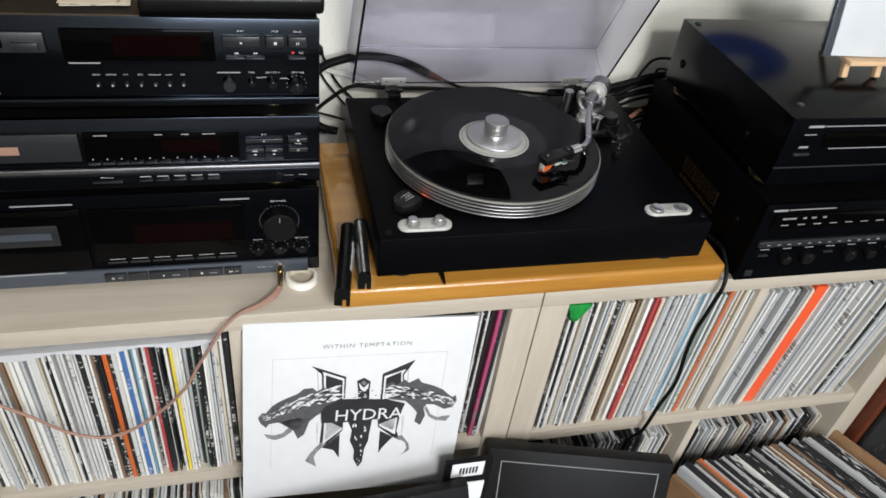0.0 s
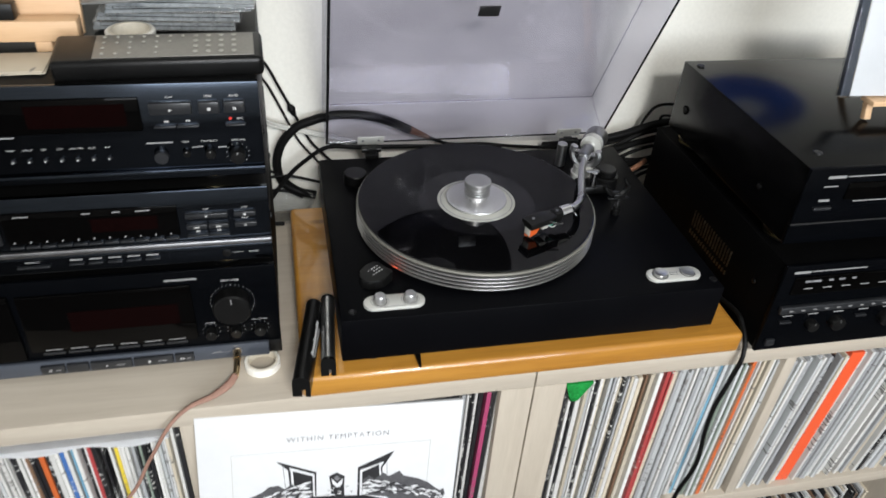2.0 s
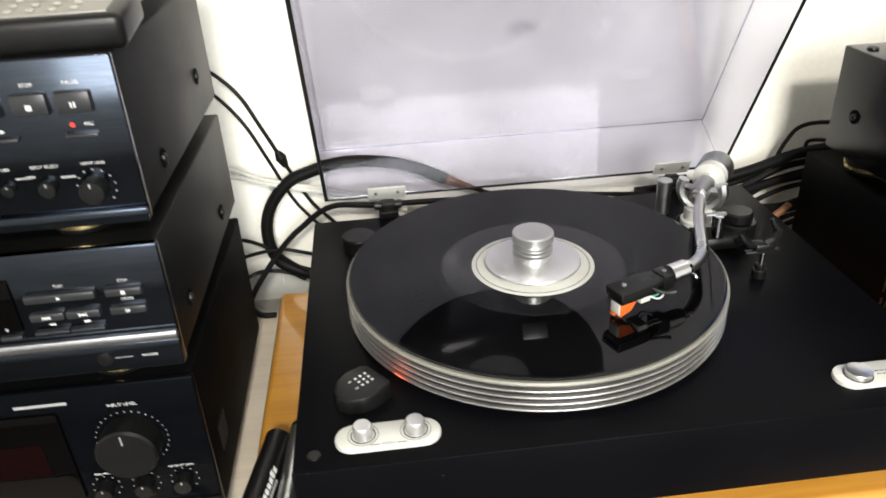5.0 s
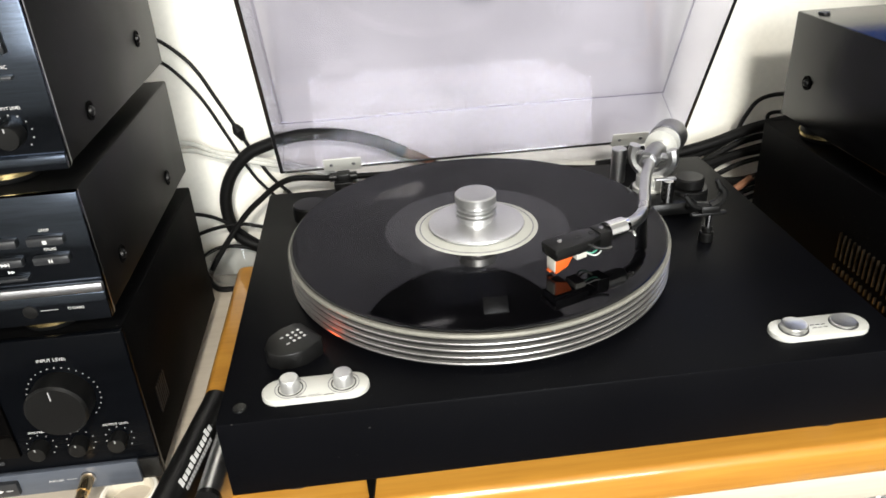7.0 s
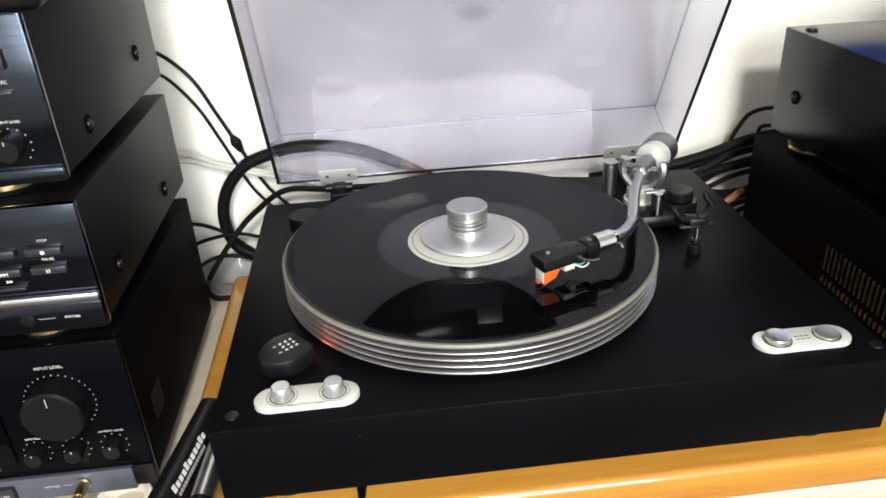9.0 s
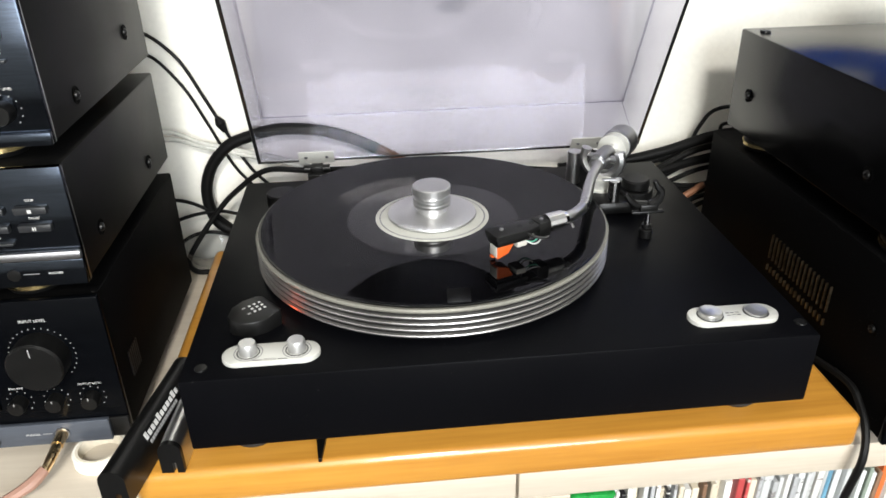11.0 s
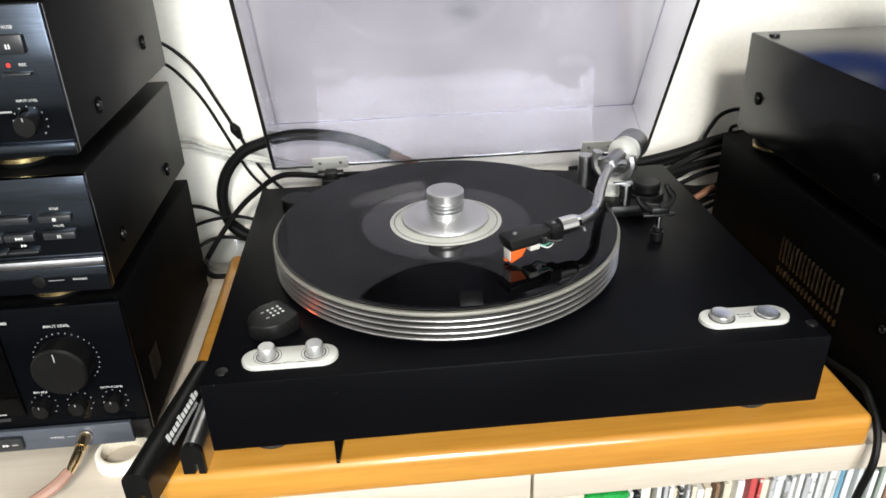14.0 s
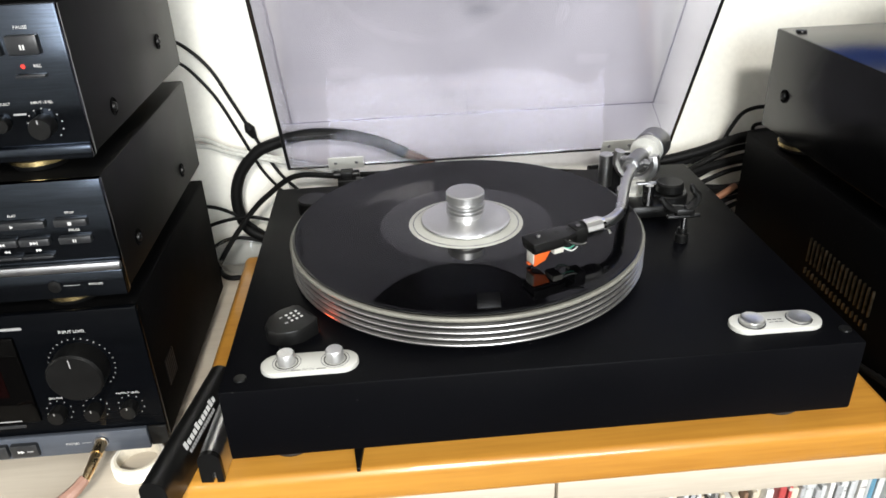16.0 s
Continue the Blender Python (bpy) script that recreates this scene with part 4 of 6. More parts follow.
part("display", box(-0.515, -0.402, y - 0.0035, y - 0.0028, 0.862, 0.890), DISPLAY, w)
cd = part("cassette_door", box(-0.722, -0.568, y - 0.004, y + 0.0005, 0.826, 0.916, 0.002), GLOSS, fp, "cassette door with a clear window")
part("door_window", box(-0.690, -0.596, y - 0.006, y - 0.0038, 0.866, 0.896, 0.001), TRAY, cd)
part("door_label", box(-0.684, -0.604, y - 0.0064, y - 0.0058, 0.876, 0.886), SILVER_PANEL, cd)
print_bar(-0.72, -0.60, 0.822, y - 0.004, fp, 0.002)
print_bar(-0.64, -0.575, 0.9215, y, fp, 0.0018)
print_bar(-0.412, -0.378, 0.9205, y, fp, 0.0022, LETTER_GREY)
for i in range(6):
    print_bar(-0.548 + i * 0.026, -0.530 + i * 0.026, 0.8385, y - 0.003, w, 0.001)
    part("button", box(-0.551 + i * 0.026, -0.528 + i * 0.026, y - 0.0042, y - 0.0028, 0.8322, 0.8352, 0.0006), BUTTON, w)
for a, b, sg in ((-0.558, -0.533, "pause"), (-0.531, -0.508, ""), (-0.506, -0.462, "play"), (-0.460, -0.417, "stop"), (-0.415, -0.394, "wind")):
    bt = button(a, b, 0.8055, 0.8175, y - 0.003, fp, BUTTON, 0.005)
    if sg:
        sign(sg, a + (b - a) * 0.4, 0.8115, y - 0.0080, bt, 0.0014)
        print_bar(a + (b - a) * 0.62, a + (b - a) * 0.84, 0.8115, y - 0.0080, bt, 0.0010)
bk = (-0.3435, y, 0.8845)
knob(bk, 0.0205, 0.018, fp, BLACK, True, 25)
front_words("INPUT LEVEL", bk[0], 0.9150, y, fp, 0.0034)
for x, t in ((-0.371, "BIAS FINE"), (-0.3435, ""), (-0.3165, "OUTPUT LEVEL")):
    knob((x, y, 0.8430), 0.0062, 0.010, fp, BLACK, True, 9)
    if t:
        front_words(t, x, 0.8555, y, fp, 0.0026)
front_words("PHONES", -0.3680, 0.8125, y - 0.004, fp, 0.0028)
print_bar(-0.3605, -0.3535, 0.8125, y - 0.004, fp, 0.0004)
part("jack_socket", lathe([(0, 0), (0.0055, 0), (0.0055, 0.0016), (0.0035, 0.002), (0, 0.002)], 20, on_front(-0.3455, y - 0.004, 0.8125)), GUNMETAL, fp)
for k in range(6):
    part("cover_rib", box(LX1 - 0.0016, LX1 - 0.0004, 0.10 + k * 0.004, 0.1012 + k * 0.004, 0.836, 0.860), BLACK, c)

# CD player in the middle
y = 0.066
c, fp = component("cd_player", "black compact disc player with a silver edge along its front", LX0, LX1, y, 0.318, 0.946, 1.034, front=PANEL_BLUE)
for fx in (-0.345, -0.675):
    for fy in (0.098, 0.285):
        round_foot(fx, fy, 0.932, 0.946, 0.021, c)
part("edge_strip", box(LX0 - 0.0004, LX1 + 0.0004, y - 0.0045, y + 0.0005, 0.9665, 0.9735, 0.0022), GUNMETAL, fp, "silver-grey ridge along the front")
part("lower_panel", box(LX0, LX1, y - 0.003, y + 0.0005, 0.9462, 0.9664, 0.001), PANEL_BLUE, fp)
dw = part("window", box(-0.548, -0.385, y - 0.002, y + 0.0005, 0.982, 1.018, 0.001), GLOSS, fp, "dark glossy display window")
part("display", box(-0.468, -0.405, y - 0.0025, y - 0.0018, 0.992, 1.008), DISPLAY, dw)
tr = part("disc_tray", box(-0.722, -0.552, y - 0.003, y + 0.0005, 0.9825, 1.017, 0.001), TRAY, fp, "dark grey disc tray")
part("tray_mark", box(-0.645, -0.612, y - 0.0034, y - 0.0028, 0.993, 1.003), CABLE_BROWN, tr)
for a, b in ((-0.536, -0.522), (-0.474, -0.466), (-0.446, -0.438), (-0.424, -0.410)):
    print_bar(a, b, 1.0145, y - 0.002, dw, 0.0012)
for i in range(11):
    button(-0.547 + i * 0.0147, -0.534 + i * 0.0147, 0.9768, 0.9795, y, fp, BUTTON, 0.003)
    print_bar(-0.542 + i * 0.0147, -0.5405 + i * 0.0147, 0.9845, y - 0.002, dw, 0.0018)
for a, b, c0, c1, tx, sg in ((-0.378, -0.336, 1.002, 1.0075, "PLAY", "play"), (-0.330, -0.308, 1.002, 1.0075, "STOP", "stop"), (-0.378, -0.3575, 0.989, 0.9945, "", "back"), (-0.3565, -0.336, 0.989, 0.9945, "", "next"), (-0.330, -0.308, 0.989, 0.9945, "PAUSE", "pause"), (-0.378, -0.3575, 0.9795, 0.9815, "", "rewind"), (-0.3565, -0.336, 0.9795, 0.9815, "", "wind")):
    bt = button(a, b, c0, c1, y, fp, BUTTON, 0.0045)
    m = (a + b) / 2
    if c1 - c0 > 0.004:
        sign(sg, m, (c0 + c1) / 2, y - 0.0045, bt, 0.0012)
    else:
        sign(sg, m, c1 + 0.0028, y, fp, 0.0011)
    if tx:
        front_words(tx, m, c1 + 0.0035, y, fp, 0.0026)
for i in range(5):
    button(-0.497 + i * 0.0185, -0.483 + i * 0.0185, 0.9555, 0.9570, y - 0.003, fp, BUTTON, 0.003)
    print_bar(-0.496 + i * 0.0185, -0.484 + i * 0.0185, 0.9605, y - 0.003, fp, 0.0014)
button(-0.546, -0.515, 0.9545, 0.9565, y - 0.003, fp, BUTTON, 0.003)
front_words("OPEN/CLOSE", -0.531, 0.9605, y - 0.003, fp, 0.0024)
front_words("PHONES", -0.3140, 0.9565, y - 0.003, fp, 0.0026)
print_bar(-0.3360, -0.3250, 0.9565, y - 0.003, fp, 0.0004)
part("jack_socket", lathe([(0, 0), (0.0045, 0), (0.0045, 0.0014), (0.003, 0.0018), (0, 0.0016)], 20, on_front(-0.3420, y - 0.003, 0.9565)), BLACK, fp)
print_bar(-0.728, -0.69, 1.024, y, fp, 0.0022)
print_bar(-0.728, -0.66, 0.956, y - 0.003, fp, 0.0022)
for yy, zz in ((0.111, 0.968), (0.253, 0.966)):
    side_screw(LX1 - 0.0015, yy, zz, c, 1)

# recorder at the top
y = 0.070
c, fp = component("minidisc_recorder", "black disc recorder with rows of small buttons and knobs", LX0, LX1, y, 0.322, 1.048, 1.146, front=PANEL_BLUE)
for fx in (-0.345, -0.675):
    for fy in (0.105, 0.29):
        round_foot(fx, fy, 1.034, 1.048, 0.019, c)
part("lower_panel", box(LX0, LX1, y - 0.003, y + 0.0005, 1.0482, 1.0570, 0.001), PANEL_BLUE, fp)
dw = part("window", box(-0.548, -0.402, y - 0.002, y + 0.0005, 1.100, 1.134, 0.002), GLOSS, fp, "dark glossy display window")
part("display", box(-0.500, -0.415, y - 0.0025, y - 0.0018, 1.106, 1.128), DISPLAY, dw)
slot = part("disc_slot", box(-0.722, -0.562, y - 0.003, y + 0.0005, 1.108, 1.130, 0.002), BUTTON, fp)
part("slot_door", box(-0.70, -0.60, y - 0.0045, y - 0.0028, 1.114, 1.126, 0.001), GLOSS, slot)
button(-0.592, -0.568, 1.112, 1.120, y - 0.003, slot, BUTTON, 0.003)
for a, b, tx in ((-0.394, -0.356, "PLAY"), (-0.350, -0.331, "STOP"), (-0.327, -0.308, "PAUSE")):
    bt = button(a, b, 1.1165, 1.1285, y, fp, BUTTON, 0.005)
    front_words(tx, (a + b) / 2, 1.1325, y, fp, 0.0030)
    sign(tx.lower(), (a + b) / 2, 1.1215, y - 0.0050, bt, 0.0015)
for a, b in ((-0.392, -0.3725), (-0.3715, -0.352), (-0.327, -0.309)):
    button(a, b, 1.1025, 1.1045, y, fp, BUTTON, 0.004)
for x, sg in ((-0.381, "rewind"), (-0.361, "wind")):
    sign(sg, x, 1.1080, y, fp, 0.0012)
part("record_mark", disc(0.0015, 0.0003, (-0.3225, y, 1.1090), 0.0001, 16, "y"), RED_DOT, fp)
front_words("REC", -0.3135, 1.1090, y, fp, 0.0028)
for x, tx in zip(np.linspace(-0.521, -0.437, 7), ("REPEAT", "RANDOM", "TIME", "TITLE", "CHARACTER", "CLEAR", "EDIT")):
    part("button", lathe([(0, 0), (0.0022, 0), (0.0018, 0.003), (0, 0.0034)], 14, on_front(x, y, 1.0725)), BUTTON, fp)
    part("button_dot", box(x - 0.0007, x + 0.0007, y - 0.0038, y - 0.0032, 1.0720, 1.0734), LETTER, fp)
    front_words(tx, x, 1.0835, y, fp, 0.0022)
knob((-0.390, y, 1.0720), 0.0065, 0.006, fp, BUTTON, False)
knob((-0.3665, y, 1.0740), 0.0035, 0.004, fp, BLACK, True)
knob((-0.3445, y, 1.0735), 0.0048, 0.006, fp, BLACK, True)
knob((-0.3190, y, 1.0715), 0.0072, 0.011, fp, BLACK, True, 11)
for tx, x in (("TIMER", -0.3665), ("INPUT SELECT", -0.3445), ("INPUT LEVEL", -0.3175)):
    front_words(tx, x, 1.0860, y, fp, 0.0024)
print_bar(-0.402, -0.378, 1.0860, y, fp, 0.0014)
print_bar(-0.3615, -0.3535, 1.0800, y, fp, 0.0010)
print_bar(-0.356, -0.351, 1.0805, y, fp, 0.0012)
print_bar(-0.337, -0.329, 1.0790, y, fp, 0.0012)
print_bar(-0.545, -0.515, 1.0965, y, fp, 0.0014)
print_bar(-0.70, -0.615, 1.063, y, fp, 0.0022)
for yy, zz in ((0.127, 1.065), (0.262, 1.082)):
    side_screw(LX1 - 0.0015, yy, zz, c, 1)

# ---- right-hand stack ----
RX0, RX1 = 0.290, 0.724
y = -0.015
c, fp = component("amplifier", "black stereo amplifier with side vents and rows of small knobs", RX0, RX1, y, 0.345, 0.8015, 0.936, cover=STEEL_MATT)
for fx in (0.325, 0.69):
    for fy in (0.02, 0.30):
        part("foot", disc(0.016, 0.0117, (fx, fy, CT), 0.001, 24), BLACK_SOFT, c)
part("logo_bar", box(0.302, 0.324, y - 0.0004, y + 0.0002, 0.9245, 0.9278), LETTER_GREY, fp)
print_bar(0.3265, 0.40, 0.9265, y, fp, 0.0016)
dw = part("window", box(0.306, 0.55, y - 0.002, y + 0.0005, 0.893, 0.920, 0.001), GLOSS, fp, "dark glossy display window")
for a, b in ((0.320, 0.342), (0.352, 0.358), (0.366, 0.374), (0.384, 0.390)):
    print_bar(a, b, 0.913, y - 0.002, dw, 0.003, INK_GREY)
for i in range(8):
    print_bar(0.322 + i * 0.026, 0.334 + i * 0.026, 0.902, y - 0.002, dw, 0.0014)
stp = part("button_strip", box(0.300, 0.724, y - 0.006, y + 0.0005, 0.8650, 0.8760, 0.002), BUTTON, fp, "strip of preset buttons")
for i in range(13):
    print_bar(0.312 + i * 0.0165, 0.317 + i * 0.0165, 0.8705, y - 0.0062, stp, 0.0016)
for i in range(7):
    x = 0.318 + i * 0.036
    if i % 3 == 0:
        button(x - 0.010, x + 0.006, 0.8475, 0.8505, y, fp)
    else:
        knob((x, y, 0.8430), 0.0075 if i % 2 else 0.0095, 0.011, fp, BLACK, True)
    print_bar(x - 0.007, x + 0.007, 0.8575, y, fp, 0.0014, LETTER_GREY)
part("button", box(0.300, 0.312, y - 0.004, y, 0.812, 0.822, 0.001), BUTTON, fp)
knob((0.62, y, 0.84), 0.02, 0.016, fp, BLACK)
for i in range(16):
    yy = 0.186 - i * 0.0066
    part("vent_slot", box(RX0 - 0.0006, RX0 + 0.0018, yy - 0.0005, yy + 0.0005, 0.859, 0.884), SLOT, c)
    part("vent_slot", box(RX0 - 0.0006, RX0 + 0.0018, yy - 0.0007, yy + 0.0007, 0.846, 0.852), SLOT, c)
for yy, zz in ((0.030, 0.880), (0.055, 0.820)):
    side_screw(RX0 + 0.0015, yy, zz, c, -1)
y = 0.008
c, fp = component("tuner", "black stereo tuner standing on gold-ringed feet", RX0, RX1, y, 0.318, 0.952, 1.053, cover=AMP_BLACK)
for fx in (0.322, 0.69):
    for fy in (0.052, 0.285):
        round_foot(fx, fy, 0.936, 0.952, 0.023, c)
part("front_groove", box(RX0 - 0.0003, RX1 + 0.0003, y - 0.0006, y + 0.001, 0.9795, 0.9815), BLACK_SOFT, fp)
part("logo_bar", box(0.315, 0.338, y - 0.0004, y + 0.0002, 1.0402, 1.0436), LETTER_GREY, fp)
print_bar(0.3405, 0.44, 1.0420, y, fp, 0.0016)
print_bar(0.314, 0.332, 1.0300, y, fp, 0.0014)
print_bar(0.314, 0.328, 1.0115, y, fp, 0.0030, LETTER_GREY)
button(0.309, 0.332, 1.0000, 1.0040, y, fp)
part("window", box(0.345, 0.62, y - 0.002, y + 0.0005, 1.012, 1.034, 0.001), GLOSS, fp)
print_bar(0.36, 0.48, 1.0085, y, fp, 0.0014)
for yy, zz in ((0.081, 0.988), (0.282, 0.993)):
    side_screw(RX0 + 0.0015, yy, zz, c, -1)
for xx, yy in ((0.306, 0.298), (0.322, 0.045)):
    part("top_screw", lathe([(0, 1.0522), (0.0055, 1.0522), (0.0048, 1.0538), (0, 1.0542)], 18, Matrix.Translation((xx, yy, 0))), BLACK, c)


# ---- records on the wall ----
for x, z, mat, lab in ((-0.029, 1.268, VINYL_WALL, "black vinyl record hung on the white wall"), (0.440, 1.2615, VINYL_BLUE, "bright blue vinyl record hung on the white wall")):
    w = tagged(new("wall_record"), lab, "record", "records on the wall")
    w.matrix_basis = Matrix.Translation((x, WY - 0.0002, z)) @ FRONT
    at_centre("disc", lathe([(0.003, 0), (0.149, 0), (0.1505, 0.0009), (0.149, 0.0018), (0.052, 0.0016), (0.003, 0.0016), (0.003, 0)], 96), mat, w)
    at_centre("label", lathe([(0.0031, 0.0016), (0.050, 0.0016), (0.050, 0.0020), (0.0031, 0.0020), (0.0031, 0.0016)], 64), LABEL if mat is VINYL_WALL else PAPER, w)

# ---- white picture sleeve leaning on the cabinet ----
E0, E1 = Vector((-0.396, -0.0010, 0.775)), Vector((-0.082, -0.0010, 0.756))
eu = (E1 - E0).normalized()
ev = Vector((0, -math.sin(radians(10)), -math.cos(radians(10))))
ev = (ev - eu * ev.dot(eu)).normalized()
en = eu.cross(ev)
if en.y > 0:
    en = -en
SM = Matrix((eu, -ev, en)).transposed().to_4x4()
SM.translation = E0 + ev * 0.315
ps = thing("record_sleeve", SM.translation, "white record sleeve with black winged emblem leaning on the cabinet", "record")
part("cover", box(0, 0.315, 0, 0.315, -0.0045, 0, 0.0007, SM), SLEEVE_FRONT, ps)
part("spine_edge", box(0.000, 0.309, 0.001, 0.3185, -0.0075, -0.0046, 0.0005, SM), BOX_BLACK, ps, "black back of the sleeve")


def printed(name, pts, mat, h=0.00025):
    """A flat printed shape on the sleeve; millimetres from its upper left corner."""
    bm = bmesh.new()
    bm.faces.new([bm.verts.new((u / 1000, 0.315 - v / 1000, h)) for u, v in pts])
    bmesh.ops.triangulate(bm, faces=bm.faces[:])
    bmesh.ops.recalc_face_normals(bm, faces=bm.faces)
    bm.transform(SM)
    return part(name, bm, mat, ps, smooth=False)


printed("emblem_pillar", [(89.5, 72.1), (137.4, 93.8), (138.1, 134.3), (106.9, 131.9), (103.5, 87.3)], INK, 0.00025)
printed("emblem_border", [(104.9, 82.9), (135.1, 96.7), (136.2, 134.4), (108.8, 131.7), (106.6, 89.9)], SLEEVE_FRONT, 0.00032)
printed("emblem_inlay", [(109.2, 89), (132.9, 99.8), (134.1, 133.5), (111.7, 131.6)], INK, 0.00039)
printed("emblem_pillar", [(233.1, 70.3), (188.2, 92.2), (188.6, 137.8), (222.9, 141.3), (218.9, 96.3)], INK, 0.00025)
printed("emblem_border", [(220.8, 86.1), (191.1, 96.7), (191.7, 138.8), (222, 141.4), (216.8, 95.4)], SLEEVE_FRONT, 0.00032)
printed("emblem_inlay", [(214.4, 90.2), (193.8, 100.3), (194.6, 138.6), (218.8, 140.4)], INK, 0.00039)
printed("emblem_pillar", [(105.4, 164.1), (138.4, 170.1), (138.1, 192.5), (112.1, 223.6), (106.2, 217.8), (107.9, 174.9)], INK, 0.00025)
printed("emblem_border", [(111.3, 170.3), (111.2, 215.2), (136.7, 190.4), (137.1, 186.9), (113.7, 210.2), (113.3, 170.2)], SLEEVE_FRONT, 0.00032)
printed("emblem_fin", [(112.1, 223.6), (134.7, 197.4), (136, 245.3), (126.9, 229.1)], INK, 0.00025)
printed("emblem_pillar", [(187.7, 173.2), (221, 171.5), (218.1, 200.3), (225.3, 220.6), (213.6, 212.5), (189.5, 190.1)], INK, 0.00025)
printed("emblem_border", [(214.8, 175.1), (212.6, 199.5), (190.5, 185.5), (191.3, 188.9), (216.7, 207.6), (216.8, 175.1)], SLEEVE_FRONT, 0.00032)
printed("emblem_fin", [(193.2, 198), (213.6, 212.5), (199.8, 231.9), (194.5, 242.2)], INK, 0.00025)
printed("emblem_crest", [(153, 102.2), (162.4, 97.1), (172.2, 104.3), (171.9, 119.6), (172.8, 141.8), (156.8, 140.4), (155.1, 117.5)], INK, 0.00042)
printed("emblem_crest_line", [(155.8, 105.9), (163.2, 115.2), (170, 107.2), (169.3, 116.8), (163.6, 122.1), (157.7, 115.3)], SLEEVE_FRONT, 0.00046)
printed("emblem_crest_line", [(158.6, 106), (162.2, 101.9), (167, 106.4), (163.4, 111.3)], INK_GREY, 0.00047)
printed("emblem_banner", [(112.4, 143.7), (132.1, 132.5), (198.5, 138.5), (225.8, 148.5), (219.6, 173.8), (138.5, 176.7), (106.9, 175), (105.1, 154.5)], INK, 0.00062)
printed("emblem_neck", [(144.2, 174.2), (180.2, 171.3), (178.3, 196.4), (177.2, 216.8), (172.5, 231.8), (171.2, 257.8), (165.3, 267.7), (157.6, 250.6), (157.5, 232.6), (150.1, 213.3), (151.7, 193.2)], INK, 0.00030)
printed("emblem_beast", [(130.5, 106.4), (121.6, 109.7), (114.5, 118.7), (108.4, 109.3), (98.9, 116.4), (92.6, 110.1), (80.5, 110.7), (72.2, 118.9), (60.2, 124.4), (48.4, 130.7), (39.2, 137.2), (30.3, 149.9), (25.4, 149.1), (19.9, 157.7), (23.2, 167.1), (30.6, 176.5), (35.2, 169.8), (48.1, 168.1), (61.7, 165.2), (76.3, 161.3), (82.8, 167.4), (78.2, 180.8), (68.4, 184.7), (75.1, 201.6), (83.7, 194.2), (90.2, 170.3), (99.1, 161.2), (115.2, 148.8), (131.1, 138.8)], INK_MID, 0.00044)
printed("emblem_tongue", [(72.7, 165.8), (63.7, 177.1), (53.5, 188.8), (42.5, 191.6), (28, 187.8), (33.6, 196.6), (44, 200.7), (55.1, 196.7), (65.7, 188.2), (71.6, 175.6)], INK_GREY, 0.00036)
printed("emblem_beast", [(194.9, 112.6), (202.9, 106.6), (209.6, 113.9), (221.2, 104.4), (227.8, 110.9), (241, 103.6), (246.6, 112), (265, 118.9), (279.6, 127.1), (288.9, 136.9), (296.1, 142.9), (300.9, 139.5), (303.7, 149.9), (298.9, 162.1), (286.6, 164.9), (270, 154.8), (258.4, 153.3), (254.7, 161), (258.7, 174.1), (252.9, 192.7), (243.4, 185.1), (245.6, 168.1), (237.2, 156.5), (225.7, 144.4), (206.8, 140.1), (198.6, 138.5)], INK_MID, 0.00044)
printed("emblem_tongue", [(258.4, 156.5), (266.5, 172.6), (277.1, 180), (287, 178.4), (298.2, 177.8), (292.5, 188.5), (275.9, 185.8), (263.8, 177.2), (255.7, 161)], INK_GREY, 0.00036)
printed("emblem_tail", [(111.4, 209.3), (101.4, 220.7), (93, 233.1), (91.4, 246), (87, 246.5), (103.8, 259.9), (99.1, 240.9), (102.5, 231.5), (116.3, 215)], INK_GREY, 0.00028)
printed("emblem_tail", [(219.6, 214.9), (233.1, 225.1), (237, 236.3), (233.7, 246), (226.7, 252.7), (241.8, 241.7), (239.5, 228.5), (226.8, 209.5)], INK_GREY, 0.00028)
printed("emblem_rod", [(97.2, 81.3), (98.1, 82.5), (100.7, 114.4), (99.9, 114.5)], INK_GREY, 0.00022)
printed("emblem_rod", [(99.6, 173.1), (102.6, 173), (103.6, 213.3), (102.5, 213.3)], INK_LIGHT, 0.00022)
printed("emblem_rod", [(223.5, 83.2), (224.2, 83.2), (225.9, 107.3), (225.1, 107.3)], INK_GREY, 0.00022)
printed("emblem_rod", [(223.3, 172.5), (227.4, 172.3), (227.7, 216.8), (226.5, 216.8)], INK_LIGHT, 0.00022)
rs = random.Random(7)
